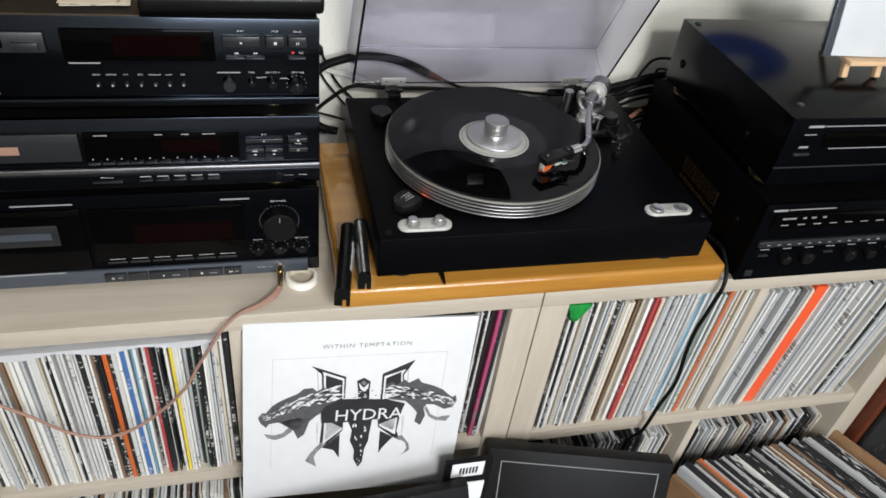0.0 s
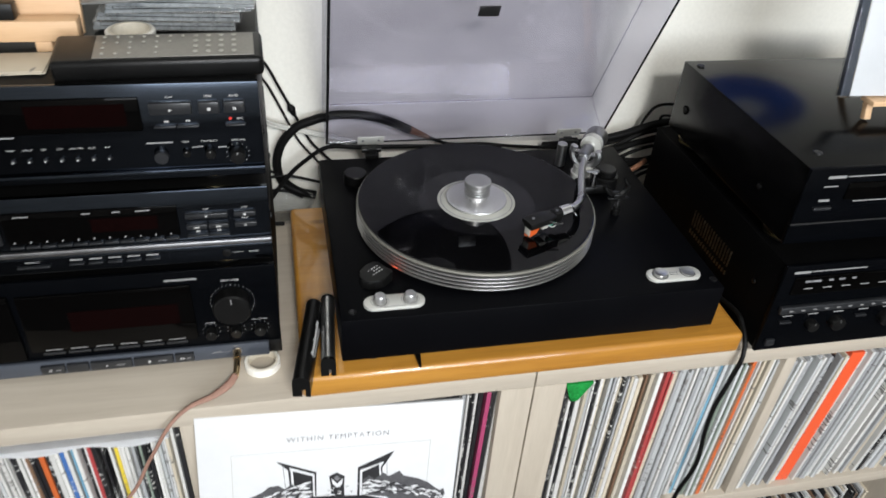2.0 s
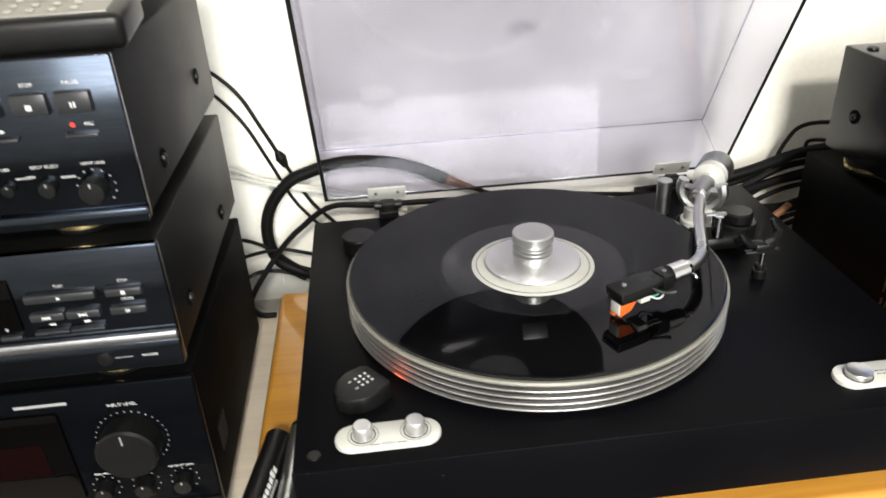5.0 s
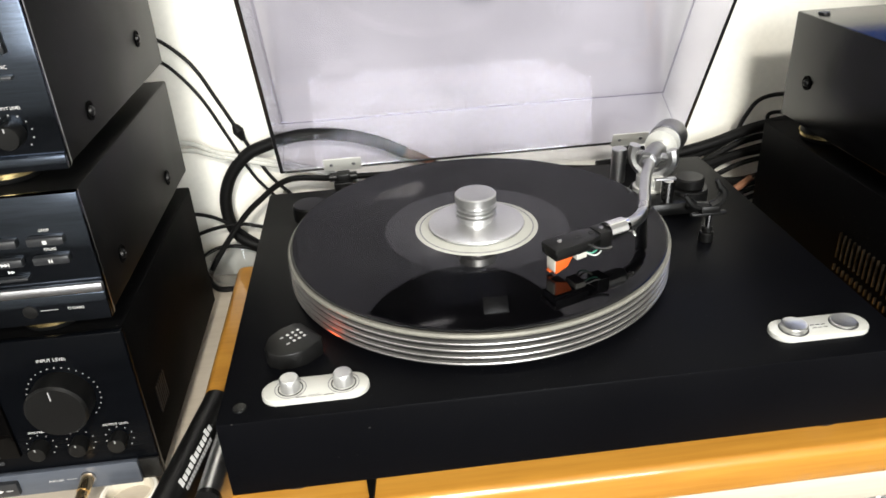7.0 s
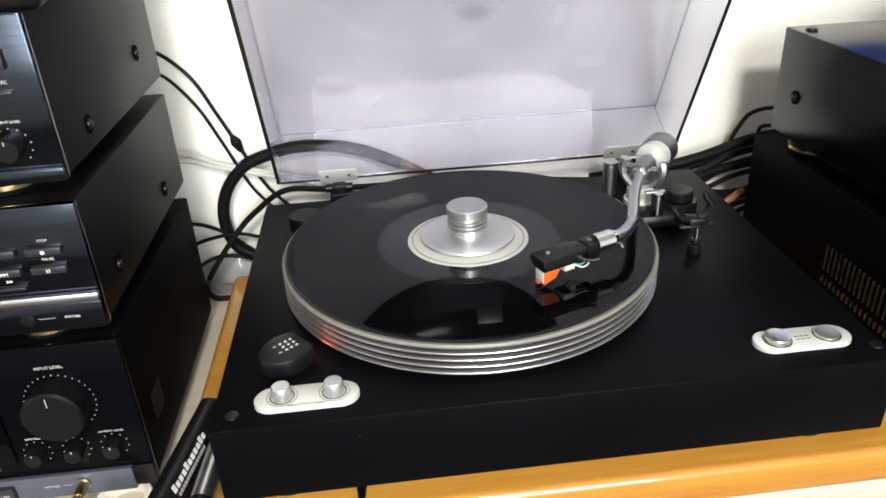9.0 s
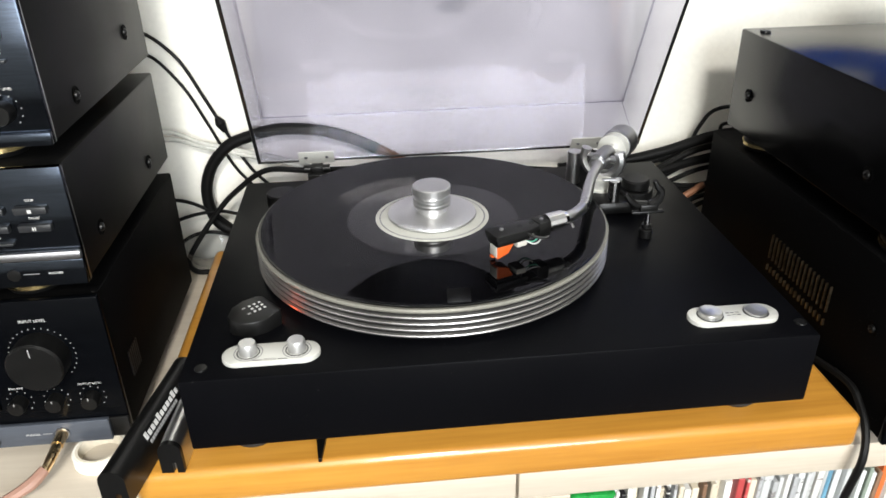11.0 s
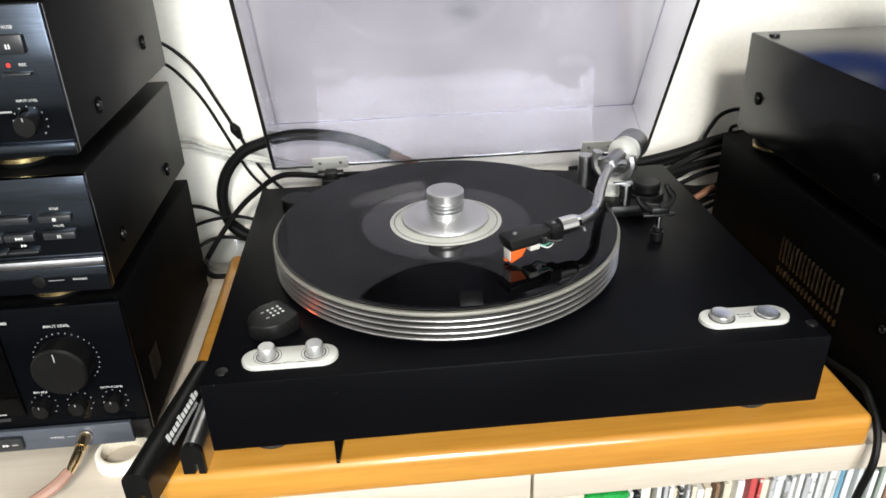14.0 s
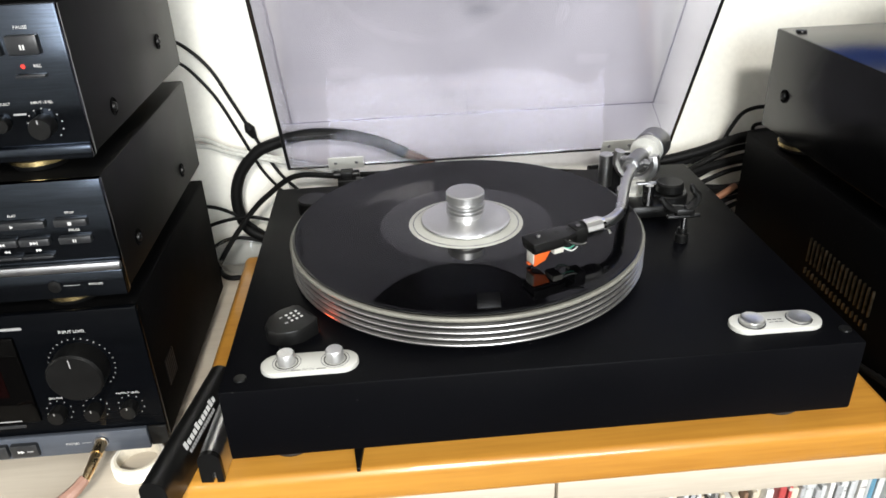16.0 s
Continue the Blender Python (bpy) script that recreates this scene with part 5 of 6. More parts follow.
# pale scales and streaks that follow the two bodies, the shoulders and the neck
for (pa, pb, pc), h0, h1, count, size in ((((127.6, 122.9), (81.8, 130.1), (26.9, 159.5)), 13, 5.5, 150, 1.15), (((198.1, 125.3), (246.0, 128.9), (302.2, 154.3)), 11, 5, 130, 1.15), (((162.5, 174.4), (164.1, 215.1), (165.0, 262.1)), 11, 3, 22, 0.8), (((135.6, 124.4), (164.8, 126.9), (193.4, 125.5)), 8, 8, 26, 0.7)):
    for i in range(count):
        s = rs.random() ** 1.1
        w = rs.uniform(-1, 1)
        f = h0 + (h1 - h0) * s
        cx = (1 - s) ** 2 * pa[0] + 2 * s * (1 - s) * pb[0] + s * s * pc[0]
        cy = (1 - s) ** 2 * pa[1] + 2 * s * (1 - s) * pb[1] + s * s * pc[1]
        dx, dy = 2 * (1 - s) * (pb[0] - pa[0]) + 2 * s * (pc[0] - pb[0]), 2 * (1 - s) * (pb[1] - pa[1]) + 2 * s * (pc[1] - pb[1])
        dl = math.hypot(dx, dy)
        turn = rs.uniform(-0.35, 0.35)
        dx, dy = dx / dl, dy / dl
        u, v = cx - dy * f * w, cy + dx * f * w
        dx, dy = dx - dy * turn, dy + dx * turn
        ln, wd = rs.uniform(5, 12) * size * (1.3 - 0.8 * s), rs.uniform(0.6, 2.0) * size * (1.2 - 0.6 * s)
        printed("emblem_scale", [(u - dx * ln / 2, v - dy * ln / 2), (u - dy * wd, v + dx * wd), (u + dx * ln / 2, v + dy * ln / 2), (u + dy * wd, v - dx * wd)], rs.choice((SLEEVE_FRONT, SLEEVE_FRONT, SLEEVE_FRONT, SLEEVE_FRONT, INK, INK)), 0.00046 + i * 0.0000012)
SW = SM @ Matrix.Translation((0, 0.315, 0.0008))
words("HYDRA", SW @ Matrix.Translation((0.1740, -0.1655, 0)) @ pose(0, 0, 0, 0, 0, -1.5), 0.0295, ps, SLEEVE_FRONT)
words("WITHIN TEMPTATION", SW @ Matrix.Translation((0.1635, -0.041, 0)), 0.0104, ps, INK_GREY, "CENTER", 1.22, 0.0001)
for a, b, c, d in ((38, 278, 58, 58.6), (38, 38.6, 58, 255), (277.4, 278, 58, 255)):
    printed("frame_line", [(a, c), (b, c), (b, d), (a, d)], LABEL, 0.0002)

# ---- black box sets and the crate in front ----


def box_set(m, w, h, t, label, lines=True):
    b = thing("box_set", m.translation, label, "box")
    part("case", box(0, w, 0, h, -t, 0, 0.0015, m), BOX_BLACK, b)
    if lines:
        g, q = 0.021, 0.0014
        for x0, x1, y0, y1 in ((g, w - g, h - g - q, h - g), (g, g + q, g, h - g - q), (w - g - q, w - g, g, h - g - q), (g, w - g, g, g + q)):
            part("frame_line", box(x0, x1, y0, y1, -0.0002, 0.0003, 0, m), LETTER_GREY, b, smooth=False)
    return b


def leaning(tl, tr, lean, h):
    """The pose of a plate with its lower left corner as origin, x along its top edge from tl to tr, leaning back by lean degrees."""
    u = (Vector(tr) - Vector(tl)).normalized()
    back = Vector((-u.y, u.x, 0)).normalized()
    up = (back * math.sin(radians(lean)) + Vector((0, 0, 1)) * math.cos(radians(lean)))
    up = (up - u * up.dot(u)).normalized()
    m = Matrix((u, up, u.cross(up))).transposed().to_4x4()
    m.translation = Vector(tl) - up * h
    return m


box_set(leaning((-0.034, -0.035, 0.489), (0.256, -0.107, 0.489), 24, 0.535), 0.299, 0.535, 0.030, "black box set with thin grey frame line against the cabinet")
box_set(leaning((-0.400, -0.115, 0.488), (-0.094, -0.115, 0.521), 20, 0.512), 0.308, 0.512, 0.020, "black box set with grey frame lines")
cb = thing("cardboard_box", (-0.085, -0.05, 0), "dark cardboard box with white labels beside the box sets", "box")
part("case", box(-0.122, -0.048, -0.085, -0.077, 0.0, 0.536, 0.002), BOX_BLACK, cb)
part("label", box(-0.112, -0.062, -0.0868, -0.085, 0.500, 0.533, 0.0004), PAPER, cb, "white label with a bar code")
for i in range(6):
    part("bar", box(-0.100 + i * 0.005, -0.097 + i * 0.005, -0.0872, -0.0868, 0.508, 0.524), INK, cb, smooth=False)
part("label", box(-0.108, -0.056, -0.0875, -0.085, 0.36, 0.482, 0.0004), PAPER, cb, "white paper label")
# crate: records standing askew behind a thin wooden end
cr = thing("record_crate", (0.56, -0.16, 0), "low open wooden crate holding records", "crate")
CM = Matrix.Translation((0.355, -0.022, 0.03)) @ pose(0, 0, 0, 0, 0, 28)
part("end_board", box(-0.003, 0.003, -0.30, 0, 0, 0.322, 0.001, Matrix.Translation((0.690, -0.004, 0.028)) @ pose(0, 0, 0, 0, 4, 28)), CRATE_WOOD, cr)
part("end_board", box(-0.010, -0.002, -0.30, 0, 0, 0.30, 0.0015, Matrix.Translation((0.352, -0.030, 0.028)) @ pose(0, 0, 0, 0, 0, 28)), CRATE_WOOD, cr)
part("base_board", slab([(0.34, -0.035), (0.69, -0.008), (0.84, -0.28), (0.49, -0.30)], 0.0, 0.0278), CRATE_WOOD, cr)
# sleeve kinds in order, kept darker partly to put the crate's shade in
CR = ["grey", "pale", "dark", "dark", "grey", "brown", "orange", "grey", "dark", "grey", "dark", "dark", "grey", "dark", "dark", "pale", "white", "dark", "dark", "dark", "dark", "grey", "dark", "dark", "pale", "dark", "brown", "cream", "brown", "brown", "dark", "grey", "dark", "brown", "dark", "grey", "dark", "dark", "grey", "pale", "dark", "dark", "dark"]
random.seed(21)
x, i = 0.358, 0
while x < 0.672:
    k = CR[i % len(CR)]
    i += 1
    th = random.choice((0.0035, 0.0045, 0.0055, 0.007))
    u = (x - 0.358) / 0.32
    ob = new("record_sleeve", sleeve_mesh(k, th, 0.315, 0.30))
    ob.matrix_basis = Matrix.Translation((x, -0.026 + 0.018 * u + random.uniform(-0.006, 0.004), 0.0285)) @ pose(0, 0, 0, 0, 3.0 * u + random.uniform(-0.3, 0.3), 28) @ Matrix.Translation((0, -0.30, 0))
    ob.location.z += 0.0004
    tagged(ob, KIND_WORDS[k] + " record sleeve in the wooden crate", "record", "records in the crate")
    x += th / math.cos(radians(28)) + 0.0009

# ---- loudspeaker beside the cabinet ----
spk = thing("loudspeaker", (0.93, 0.18, 0), "tall red-brown loudspeaker with a black cloth front beside the cabinet", "loudspeaker")
part("case", box(0.752, 1.10, -0.018, 0.36, 0.0, 0.78, 0.004), SPEAKER_WOOD, spk)
part("grille", box(0.764, 1.088, -0.030, -0.0182, 0.02, 0.765, 0.003), GRILLE, spk)
part("badge", lathe([(0.006, 0), (0.013, 0), (0.013, 0.002), (0.006, 0.002), (0.006, 0)], 24, on_front(0.812, -0.030, 0.315)), GUNMETAL, spk, "small grey ring badge")

# ---- small things on the board and the cabinet ----


def arch_bar(m, w, h, length, mats, name, label, wall=0.005):
    """A cleaning brush: a long bar with an arched section and a channel along its underside; runs along local +y."""
    b = thing(name, m.translation, label, "brush", "record brushes")
    n = 10
    outer = [(-w / 2, 0)] + [(w / 2 * -math.cos(a), h - w / 2 + w / 2 * math.sin(a)) for a in np.linspace(0, math.pi, n)] + [(w / 2, 0)]
    notch = [(w / 2 - wall, 0), (w / 2 - wall, h * 0.35), (w * 0.02, h * 0.35), (w * 0.02, 0)]
    for nm, y0, y1, mat, k in (("end_cap", 0, 0.004, mats[0], 1.03), ("body", 0.004, length - 0.004, mats[1], 1.0), ("end_cap", length - 0.004, length, mats[0], 1.03)):
        bm = slab([(x * k, z) for x, z in (outer if nm == "body" and mats[0] is not mats[1] else outer + notch)], 0, 1)
        for v in bm.verts:
            v.co = Vector((v.co.x, y0 + v.co.z * (y1 - y0), v.co.y))
        bmesh.ops.recalc_face_normals(bm, faces=bm.faces)
        bm.transform(m)
        part(nm, bm, mat, b)
    return b


BA = Matrix.Translation((-0.275, -0.029, 0.8225)) @ pose(0, 0, 0, 0, 0, -10)
b = arch_bar(BA, 0.019, 0.030, 0.130, (BLACK, BLACK), "record_brush", "black record cleaning brush with white print, lying beside the turntable")
LT = BA @ Matrix.Translation((0.0097 * math.cos(radians(22)), 0.066, 0.0205 + 0.0097 * math.sin(radians(22)))) @ pose(0, 0, 0, 0, 68, 0) @ pose(0, 0, 0, 0, 0, 90)
for i in range(11):
    part("print_bar", box(-0.028 + i * 0.0052, -0.0245 + i * 0.0052, 0.0, 0.0055 if i in (0, 4, 9) else 0.004, 0, 0.0004, 0, LT), LETTER, b, smooth=False)
for i in range(14):
    part("print_bar", box(-0.026 + i * 0.0034, -0.0236 + i * 0.0034, -0.0045, -0.0020, 0, 0.0004, 0, LT), LETTER_GREY, b, smooth=False)
arch_bar(Matrix.Translation((-0.2435, -0.002, 0.8225)) @ pose(0, 0, 0, 0, 0, -4), 0.016, 0.027, 0.112, (BLACK, ALU_PLAIN), "record_brush", "grey metal record brush with black ends, lying beside the turntable")
sk = box(-0.0045, 0.0045, 0, 0.030, 0, 0.004, 0.0008, Matrix.Translation((-0.139, -0.004, 0.8222)))
for v in sk.verts:
    if v.co.y < 0.01:
        v.co.x = -0.139 + (v.co.x + 0.139) * 0.3
sty = solid("stylus_brush", sk, BLACK, "small tapered black stylus brush sticking out under the turntable", "brush")


def tape_roll(at, r0, r1, h, label):
    t = thing("tape_roll", at, label, "tape", "tape rolls")
    part("tape", lathe([(r0 + 0.002, 0), (r1 - 0.001, 0), (r1, 0.001), (r1, h - 0.001), (r1 - 0.001, h), (r0 + 0.002, h), (r0 + 0.002, 0)], 40, Matrix.Translation(at)), TAPE, t)
    part("core", lathe([(r0, 0.0003), (r0 + 0.002, 0.0003), (r0 + 0.002, h + 0.0006), (r0, h + 0.0006), (r0, 0.0003)], 40, Matrix.Translation(at)), TAPE_IN, t, "cardboard core")
    return t


tape_roll((-0.3180, 0.057, CT), 0.0160, 0.0208, 0.0108, "cream roll of tape lying on the cabinet before the cassette deck")
tape_roll((-0.414, 0.160, 1.146), 0.018, 0.0235, 0.018, "cream roll of tape lying between remote control and cases")
# glass bowl behind the pine board
solid("glass_dish", lathe([(0, 0), (0.026, 0), (0.034, 0.003), (0.040, 0.020), (0.041, 0.024), (0.038, 0.024), (0.034, 0.008), (0.0, 0.005)], 40, Matrix.Translation((-0.277, 0.385, CT + 0.0002))), CASE, "small clear glass dish standing behind the board", "dish")

# headphone plug and cable
hp = thing("headphone_cable", (-0.345, 0.05, CT), "brown headphone cable plugged into the cassette deck and hanging down", "cable")
part("plug", join(tube([(-0.3455, 0.064, 0.8125), (-0.3455, 0.050, 0.8115)], 0.0046, 14, 3), tube([(-0.3455, 0.050, 0.8115), (-0.346, 0.036, 0.810), (-0.347, 0.026, 0.808)], [0.0040, 0.0038, 0.0030], 14, 3)), BRASS, hp, "brass jack plug")
part("cord", tube([(-0.3475, 0.028, 0.8085), (-0.356, 0.018, 0.8035), (-0.374, 0.009, 0.7975), (-0.396, 0.002, 0.7935), (-0.411, -0.007, 0.788), (-0.424, -0.013, 0.775), (-0.440, -0.013, 0.745), (-0.452, -0.012, 0.722), (-0.476, -0.012, 0.674), (-0.516, -0.012, 0.628), (-0.555, -0.012, 0.599), (-0.592, -0.012, 0.592), (-0.63, -0.012, 0.612), (-0.663, -0.012, 0.648), (-0.700, -0.012, 0.684), (-0.76, -0.012, 0.75)], [0.0042, 0.0048, 0.0036, 0.0026] + [0.0022] * 12, 8), CABLE_BROWN, hp)


def cable(name, pts, r, label, mat=None, seg=8):
    return solid(name, tube(pts, r, seg), mat or CABLE, label, "cable", "cables")


cable("power_cable", [(0.2845, 0.20, 0.7945), (0.2855, 0.10, 0.812), (0.286, 0.035, 0.826), (0.286, 0.014, 0.819), (0.2838, -0.003, 0.806), (0.279, -0.014, 0.786), (0.275, -0.014, 0.757), (0.272, -0.014, 0.735), (0.267, -0.014, 0.70), (0.268, -0.014, 0.65), (0.275, -0.014, 0.577), (0.264, -0.014, 0.521), (0.255, -0.012, 0.45), (0.25, 0.004, 0.40), (0.25, 0.012, 0.30)], 0.0031, "thin black power cable hanging over the cabinet front")
cable("audio_cable", [(-0.335, 0.330, 1.080), (-0.328, 0.392, 1.060), (-0.317, 0.425, 1.043), (-0.294, 0.425, 1.018), (-0.277, 0.425, 0.982), (-0.260, 0.425, 0.944), (-0.238, 0.425, 0.896), (-0.218, 0.423, 0.871), (-0.187, 0.416, 0.841), (-0.149, 0.410, 0.807)], 0.0021, "thin black audio cable hanging down behind the stereo")
solid("cable_knot", tube([(-0.264, 0.425, 0.953), (-0.261, 0.425, 0.946), (-0.257, 0.425, 0.936)], [0.003, 0.0062, 0.003], 10), CABLE, "black moulded lump on the thin cable", "cable", "cables")
cable("audio_cable", [(-0.340, 0.330, 1.060), (-0.330, 0.404, 1.034), (-0.319, 0.428, 1.019), (-0.295, 0.428, 0.987), (-0.276, 0.428, 0.945), (-0.256, 0.428, 0.897), (-0.239, 0.427, 0.872), (-0.206, 0.422, 0.833), (-0.178, 0.416, 0.808)], 0.0019, "thin black audio cable hanging down behind the stereo")
for dz in (0.0, -0.0085):
    cable("speaker_cable", [(-0.37, 0.375, 0.950 + dz), (-0.320, 0.416, 0.941 + dz), (-0.283, 0.416, 0.926 + dz * 0.5), (-0.231, 0.416, 0.912 + dz * 0.5), (-0.183, 0.41, 0.901 + dz * 0.5), (-0.13, 0.404, 0.881 + dz)], 0.0026, "clear-sheathed speaker cable behind the turntable", CLEAR_CABLE)
cable("thick_cable", [(-0.232, 0.407, 0.806), (-0.258, 0.413, 0.811), (-0.282, 0.416, 0.828), (-0.288, 0.416, 0.862), (-0.279, 0.416, 0.894), (-0.257, 0.416, 0.920), (-0.231, 0.416, 0.931), (-0.197, 0.417, 0.938), (-0.155, 0.418, 0.935), (-0.119, 0.418, 0.925), (-0.084, 0.418, 0.908)], 0.0068, "thick black cable looped behind the turntable", seg=12)
cable("cable_sleeve", [(-0.084, 0.418, 0.908), (-0.067, 0.418, 0.900), (-0.053, 0.417, 0.894)], [0.0062, 0.005, 0.003], "copper-coloured end of the thick cable", COPPER)
cable("audio_cable", [(-0.053, 0.417, 0.894), (-0.022, 0.404, 0.888), (0.028, 0.395, 0.891), (0.077, 0.398, 0.883), (0.156, 0.401, 0.874), (0.215, 0.398, 0.873)], 0.0026, "black audio cable running along behind the turntable")
cable("turntable_cable", [(0.058, 0.392, 0.887), (-0.031, 0.390, 0.892), (-0.100, 0.390, 0.895), (-0.165, 0.391, 0.896), (-0.212, 0.392, 0.898), (-0.247, 0.392, 0.876), (-0.271, 0.392, 0.853), (-0.302, 0.386, 0.814), (-0.3125, 0.375, 0.795), (-0.30, 0.355, 0.7930), (-0.283, 0.352, 0.7930)], 0.0032, "grey-black turntable cable arching down to the cabinet top", CABLE)
cable("audio_cable", [(-0.357, 0.392, 0.868), (-0.319, 0.410, 0.859), (-0.289, 0.411, 0.845), (-0.265, 0.410, 0.824), (-0.237, 0.404, 0.805)], 0.0022, "thin black audio cable behind the stereo")
cable("audio_cable", [(-0.357, 0.392, 0.822), (-0.319, 0.407, 0.837), (-0.278, 0.407, 0.844), (-0.252, 0.404, 0.840), (-0.219, 0.392, 0.836)], 0.0022, "thin black audio cable behind the stereo")
cable("audio_cable", [(-0.338, 0.392, 0.799), (-0.317, 0.409, 0.810), (-0.297, 0.414, 0.814), (-0.272, 0.414, 0.810), (-0.252, 0.407, 0.803)], 0.0024, "black audio cable lying round the glass dish")
# bundle behind the right stack
rb = random.Random(3)
for i in range(10):
    z0, y0 = 0.800 + i * 0.0075, 0.36 + rb.uniform(0, 0.04)
    r = rb.choice((0.0025, 0.003, 0.004, 0.0055))
    y1 = 0.372 + 0.0036 * i
    pts = [(0.10, 0.405, z0 + rb.uniform(-0.01, 0.01)), (0.19, y1 + rb.uniform(-0.01, 0.01), z0 + 0.005 + rb.uniform(-0.006, 0.006)), (0.25, y1 + rb.uniform(-0.008, 0.008), z0 + 0.012 + rb.uniform(-0.01, 0.01)), (0.31, y1 + 0.012, z0 + 0.02 + rb.uniform(-0.008, 0.012)), (0.38, y1 + 0.02, z0 + 0.032)]
    cable("audio_cable", pts, r, "black audio cable in the bundle behind the amplifier")
cable("cable_sleeve", [(0.272, 0.368, 0.842), (0.290, 0.372, 0.850), (0.305, 0.378, 0.856)], 0.0042, "copper-coloured cable end in the bundle", COPPER)
cable("thick_cable", [(0.134, 0.410, 0.874), (0.203, 0.407, 0.879), (0.263, 0.404, 0.891), (0.321, 0.407, 0.906), (0.388, 0.410, 0.912)], 0.0062, "thick black cable behind the amplifier", seg=12)
cable("audio_cable", [(0.261, 0.409, 0.876), (0.292, 0.410, 0.893), (0.305, 0.410, 0.918), (0.319, 0.409, 0.937), (0.343, 0.398, 0.945), (0.380, 0.36, 0.95)], 0.0024, "black audio cable arching up to the tuner")
cable("audio_cable", [(0.335, 0.407, 0.899), (0.332, 0.410, 0.910), (0.335, 0.409, 0.920), (0.351, 0.392, 0.924), (0.375, 0.35, 0.925)], 0.0022, "short black audio cable behind the tuner")

# ---- on top of the recorder ----
rc = thing("remote_control", (-0.38, 0.11, 1.146), "black remote control with a grey key face", "remote")
RM = Matrix.Translation((-0.380, 0.110, 1.1462)) @ pose(0, 0, 0, 7, 0, 1.5)
part("body", box(-0.094, 0.092, -0.027, 0.027, 0.001, 0.021, 0.005, RM, 3), BLACK, rc)
part("face", box(-0.058, 0.084, -0.021, 0.022, 0.0205, 0.0218, 0.0006, RM), REMOTE_GREY, rc, "grey metal key face")
for i in range(11):
    for j in range(4):
        if (i in (3, 5) and j < 2) or (i == 6 and j != 3) or (i < 5 and j == 1 and i % 2):
            continue
        part("key", disc(0.0024 if i > 6 else 0.0017, 0.0012, RM @ Vector((-0.050 + i * 0.0116, -0.014 + j * 0.0102, 0.0217)), 0.0004, 12), REMOTE_KEY, rc)


def cd_case(m, label, inlay=None, w=0.142, d=0.124, t=0.0102):
    c = thing("cd_case", m.translation, label, "cd case", "cd cases")
    lid = part("lid", box(0, w, 0, d, t - 0.0014, t, 0.0003, m), CASE, c, "clear plastic lid")
    part("base", box(0, w, 0, d, 0, 0.0013, 0.0003, m), CASE, c, "clear plastic base")
    part("edge", join(box(0.0, w, 0.0, 0.0011, 0.0014, t * 0.48, 0, m), box(0.008, w, 0.0003, 0.0012, t * 0.56, t - 0.0015, 0, m)), CASE_EDGE, c, "pale clear plastic edge")
    part("edge", join(box(w - 0.0011, w, 0.0013, d, 0.0014, t * 0.48, 0, m), box(w - 0.0012, w - 0.0002, 0.0013, d, t * 0.56, t - 0.0015, 0, m)), CASE_EDGE, c)
    for u in (0.10, 0.118):
        part("catch", box(u, u + 0.004, 0.0014, 0.005, t * 0.5, t - 0.0015, 0, m), LETTER, lid)
    part("tray", box(0.012, w - 0.003, 0.003, d - 0.003, 0.0016, 0.0030, 0, m), CASE_EDGE if inlay is None else inlay, c)
    part("hinge_strip", box(0.001, 0.007, 0.002, d - 0.002, 0.0015, t - 0.0016, 0.0003, m), CASE_EDGE, c)
    return c


def flat(x, y, z, rz):
    return Matrix.Translation((x, y, z)) @ pose(0, 0, 0, 0, 0, rz)


cd_case(flat(-0.458, 0.206, 1.1465, -3), "clear empty cd case at the bottom of the stack", TRAY)
cd_case(flat(-0.452, 0.203, 1.1575, -4), "clear empty cd case in the stack", TRAY)
cd_case(flat(-0.440, 0.190, 1.1685, 2), "clear cd case with a grey inlay in the stack", GREY_CARD)
cd_case(flat(-0.436, 0.180, 1.1795, -4), "clear cd case with a pale inlay on the stack", INK_LIGHT)
bk_ = box(-0.060, 0.060, -0.060, 0.060, 0, 0.0022, 0.0004, Matrix.Translation((-0.402, 0.222, 1.1902)) @ pose(0, 0, 0, 0, 0, 9))
bo = solid("cd_booklet", bk_, GREY_CARD, "grey printed cd booklet lying on the cases", "booklet")
for i in range(3):
    part("print_line", box(-0.052, -0.036 + 0.003 * (i == 1), -0.048 + i * 0.006, -0.0455 + i * 0.006, 0.0022, 0.0024, 0, Matrix.Translation((-0.402, 0.222, 1.1902)) @ pose(0, 0, 0, 0, 0, 9)), RED_WIRE if i == 1 else LETTER_GREY, bo, smooth=False)
# wooden stand with a folded note, left part of the recorder
sd = thing("wooden_stand", (-0.56, 0.15, 1.146), "small pale wooden stand lying on the recorder", "stand")
part("ledge", box(-0.68, -0.459, 0.150, 0.170, 1.1562, 1.1760, 0.001), EASEL_WOOD, sd)
part("foot", box(-0.50, -0.485, 0.150, 0.25, 1.1462, 1.1561, 0.001), EASEL_WOOD, sd)
part("foot", box(-0.66, -0.645, 0.150, 0.25, 1.1462, 1.1561, 0.001), EASEL_WOOD, sd)
part("back_board", box(-0.68, -0.459, 0.172, 0.180, 1.1562, 1.29, 0.001, Matrix.Translation((0, 0.17, 1.156)) @ pose(0, 0, 0, -14) @ Matrix.Translation((0, -0.17, -1.156))), EASEL_WOOD, sd)
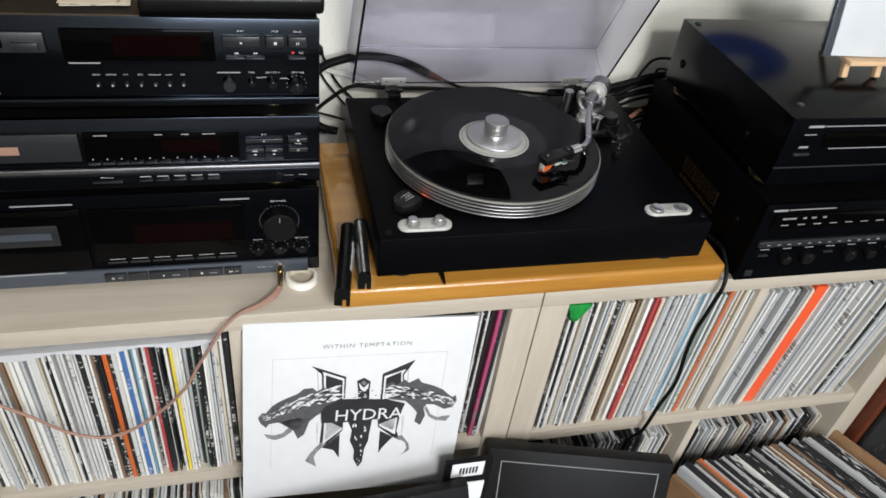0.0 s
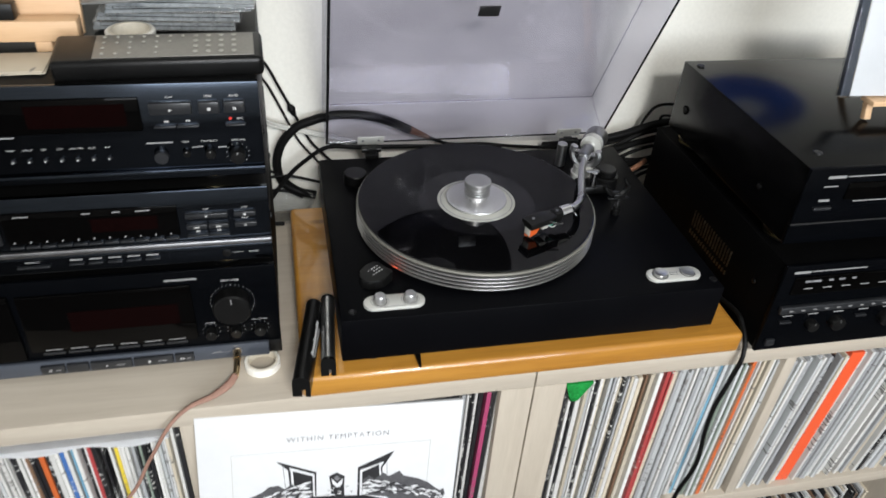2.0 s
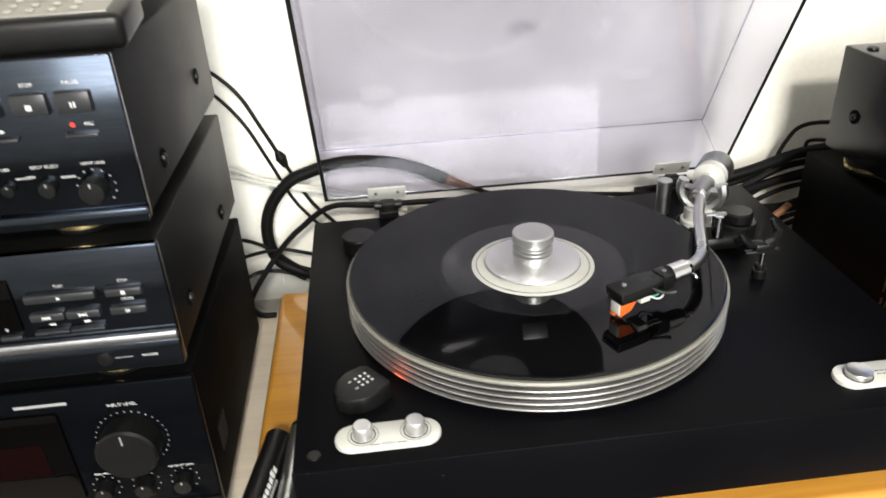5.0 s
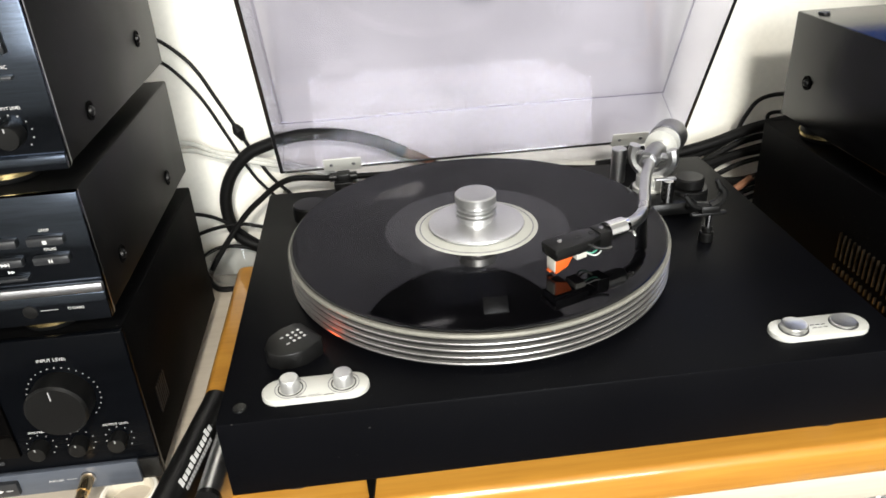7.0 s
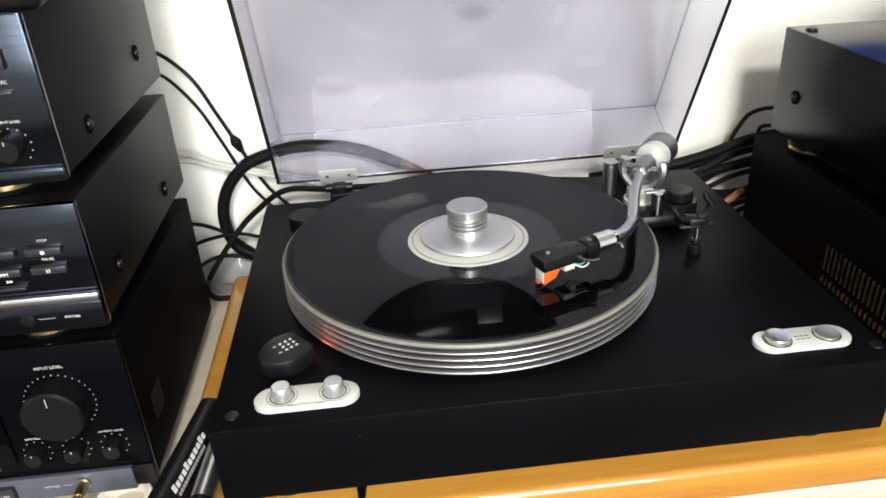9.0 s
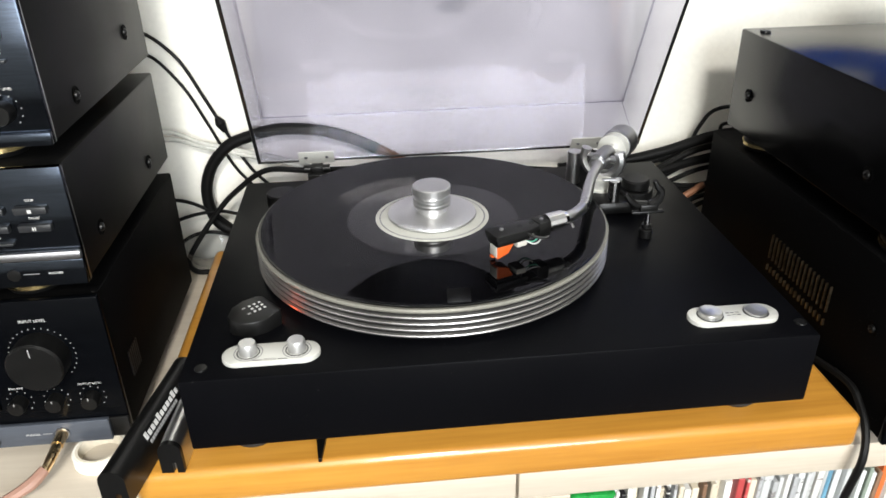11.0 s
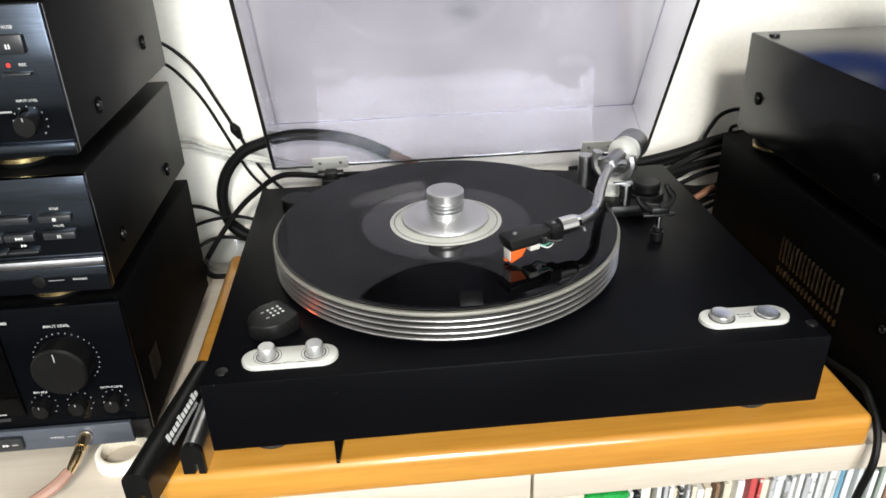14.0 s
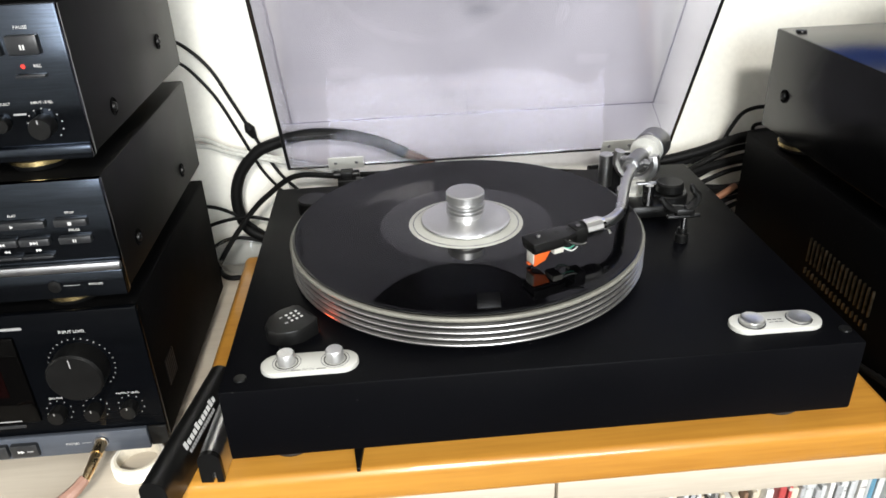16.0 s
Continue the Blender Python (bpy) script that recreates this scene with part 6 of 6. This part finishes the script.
solid("small_case", box(-0.70, -0.512, 0.152, 0.168, 1.1762, 1.192, 0.002), BLACK, "flat black case lying on the wooden ledge", "case")
nt = thing("paper_note", (-0.515, 0.115, 1.146), "folded cream paper note lying on the recorder", "paper")
for k, (rz, z) in enumerate(((4, 1.1462), (-3, 1.1474), (1, 1.1487))):
    part("sheet", box(-0.034, 0.032, -0.020, 0.026, 0, 0.0009, 0.0002, Matrix.Translation((-0.515, 0.115, z)) @ pose(0, 0, 0, 0, 0, rz)), CARDS["cream"], nt)

# ---- cd on a small easel, on the tuner ----
es = thing("tabletop_easel", (0.46, 0.13, 1.053), "small pale wooden easel carrying a cd case", "easel")
for x in (0.438, 0.493):
    m = Matrix.Translation((x, 0.118, 1.0533)) @ pose(0, 0, 0, -16)
    part("leg", box(-0.0045, 0.0045, -0.004, 0.004, 0.001, 0.16, 0.0008, m), EASEL_WOOD, es)
part("ledge", box(0.428, 0.503, 0.105, 0.128, 1.0768, 1.0835, 0.001), EASEL_WOOD, es)
part("crossbar", box(0.434, 0.497, 0.150, 0.156, 1.16, 1.169, 0.001), EASEL_WOOD, es)
part("prop", box(-0.004, 0.004, -0.003, 0.003, 0, 0.105, 0.0008, Matrix.Translation((0.4655, 0.205, 1.0535)) @ pose(0, 0, 0, 27)), EASEL_WOOD, es)
cdm = Matrix.Translation((0.388, 0.1235, 1.0837)) @ pose(0, 0, 0, 90 - 14, 0, 0) @ pose(0, 0, 0, 0, 0, -1.5)
cc = thing("cd_case", cdm.translation, "clear cd case with a white cover standing on the easel", "cd case", "cd cases")
part("shell", box(0, 0.142, 0, 0.124, -0.003, 0.0072, 0.0006, cdm), CASE, cc, "clear plastic shell")
part("cover_sheet", box(0.0135, 0.140, 0.002, 0.122, 0.0055, 0.0062, 0, cdm), PAPER, cc, "white printed cover")
part("cover_print", box(0.098, 0.128, 0.030, 0.052, 0.0062, 0.0066, 0, cdm), INK_LIGHT, cc, smooth=False)
part("hinge_strip", box(0.001, 0.0125, 0.002, 0.122, -0.001, 0.0058, 0.0004, cdm), SILVER_PANEL, cc)
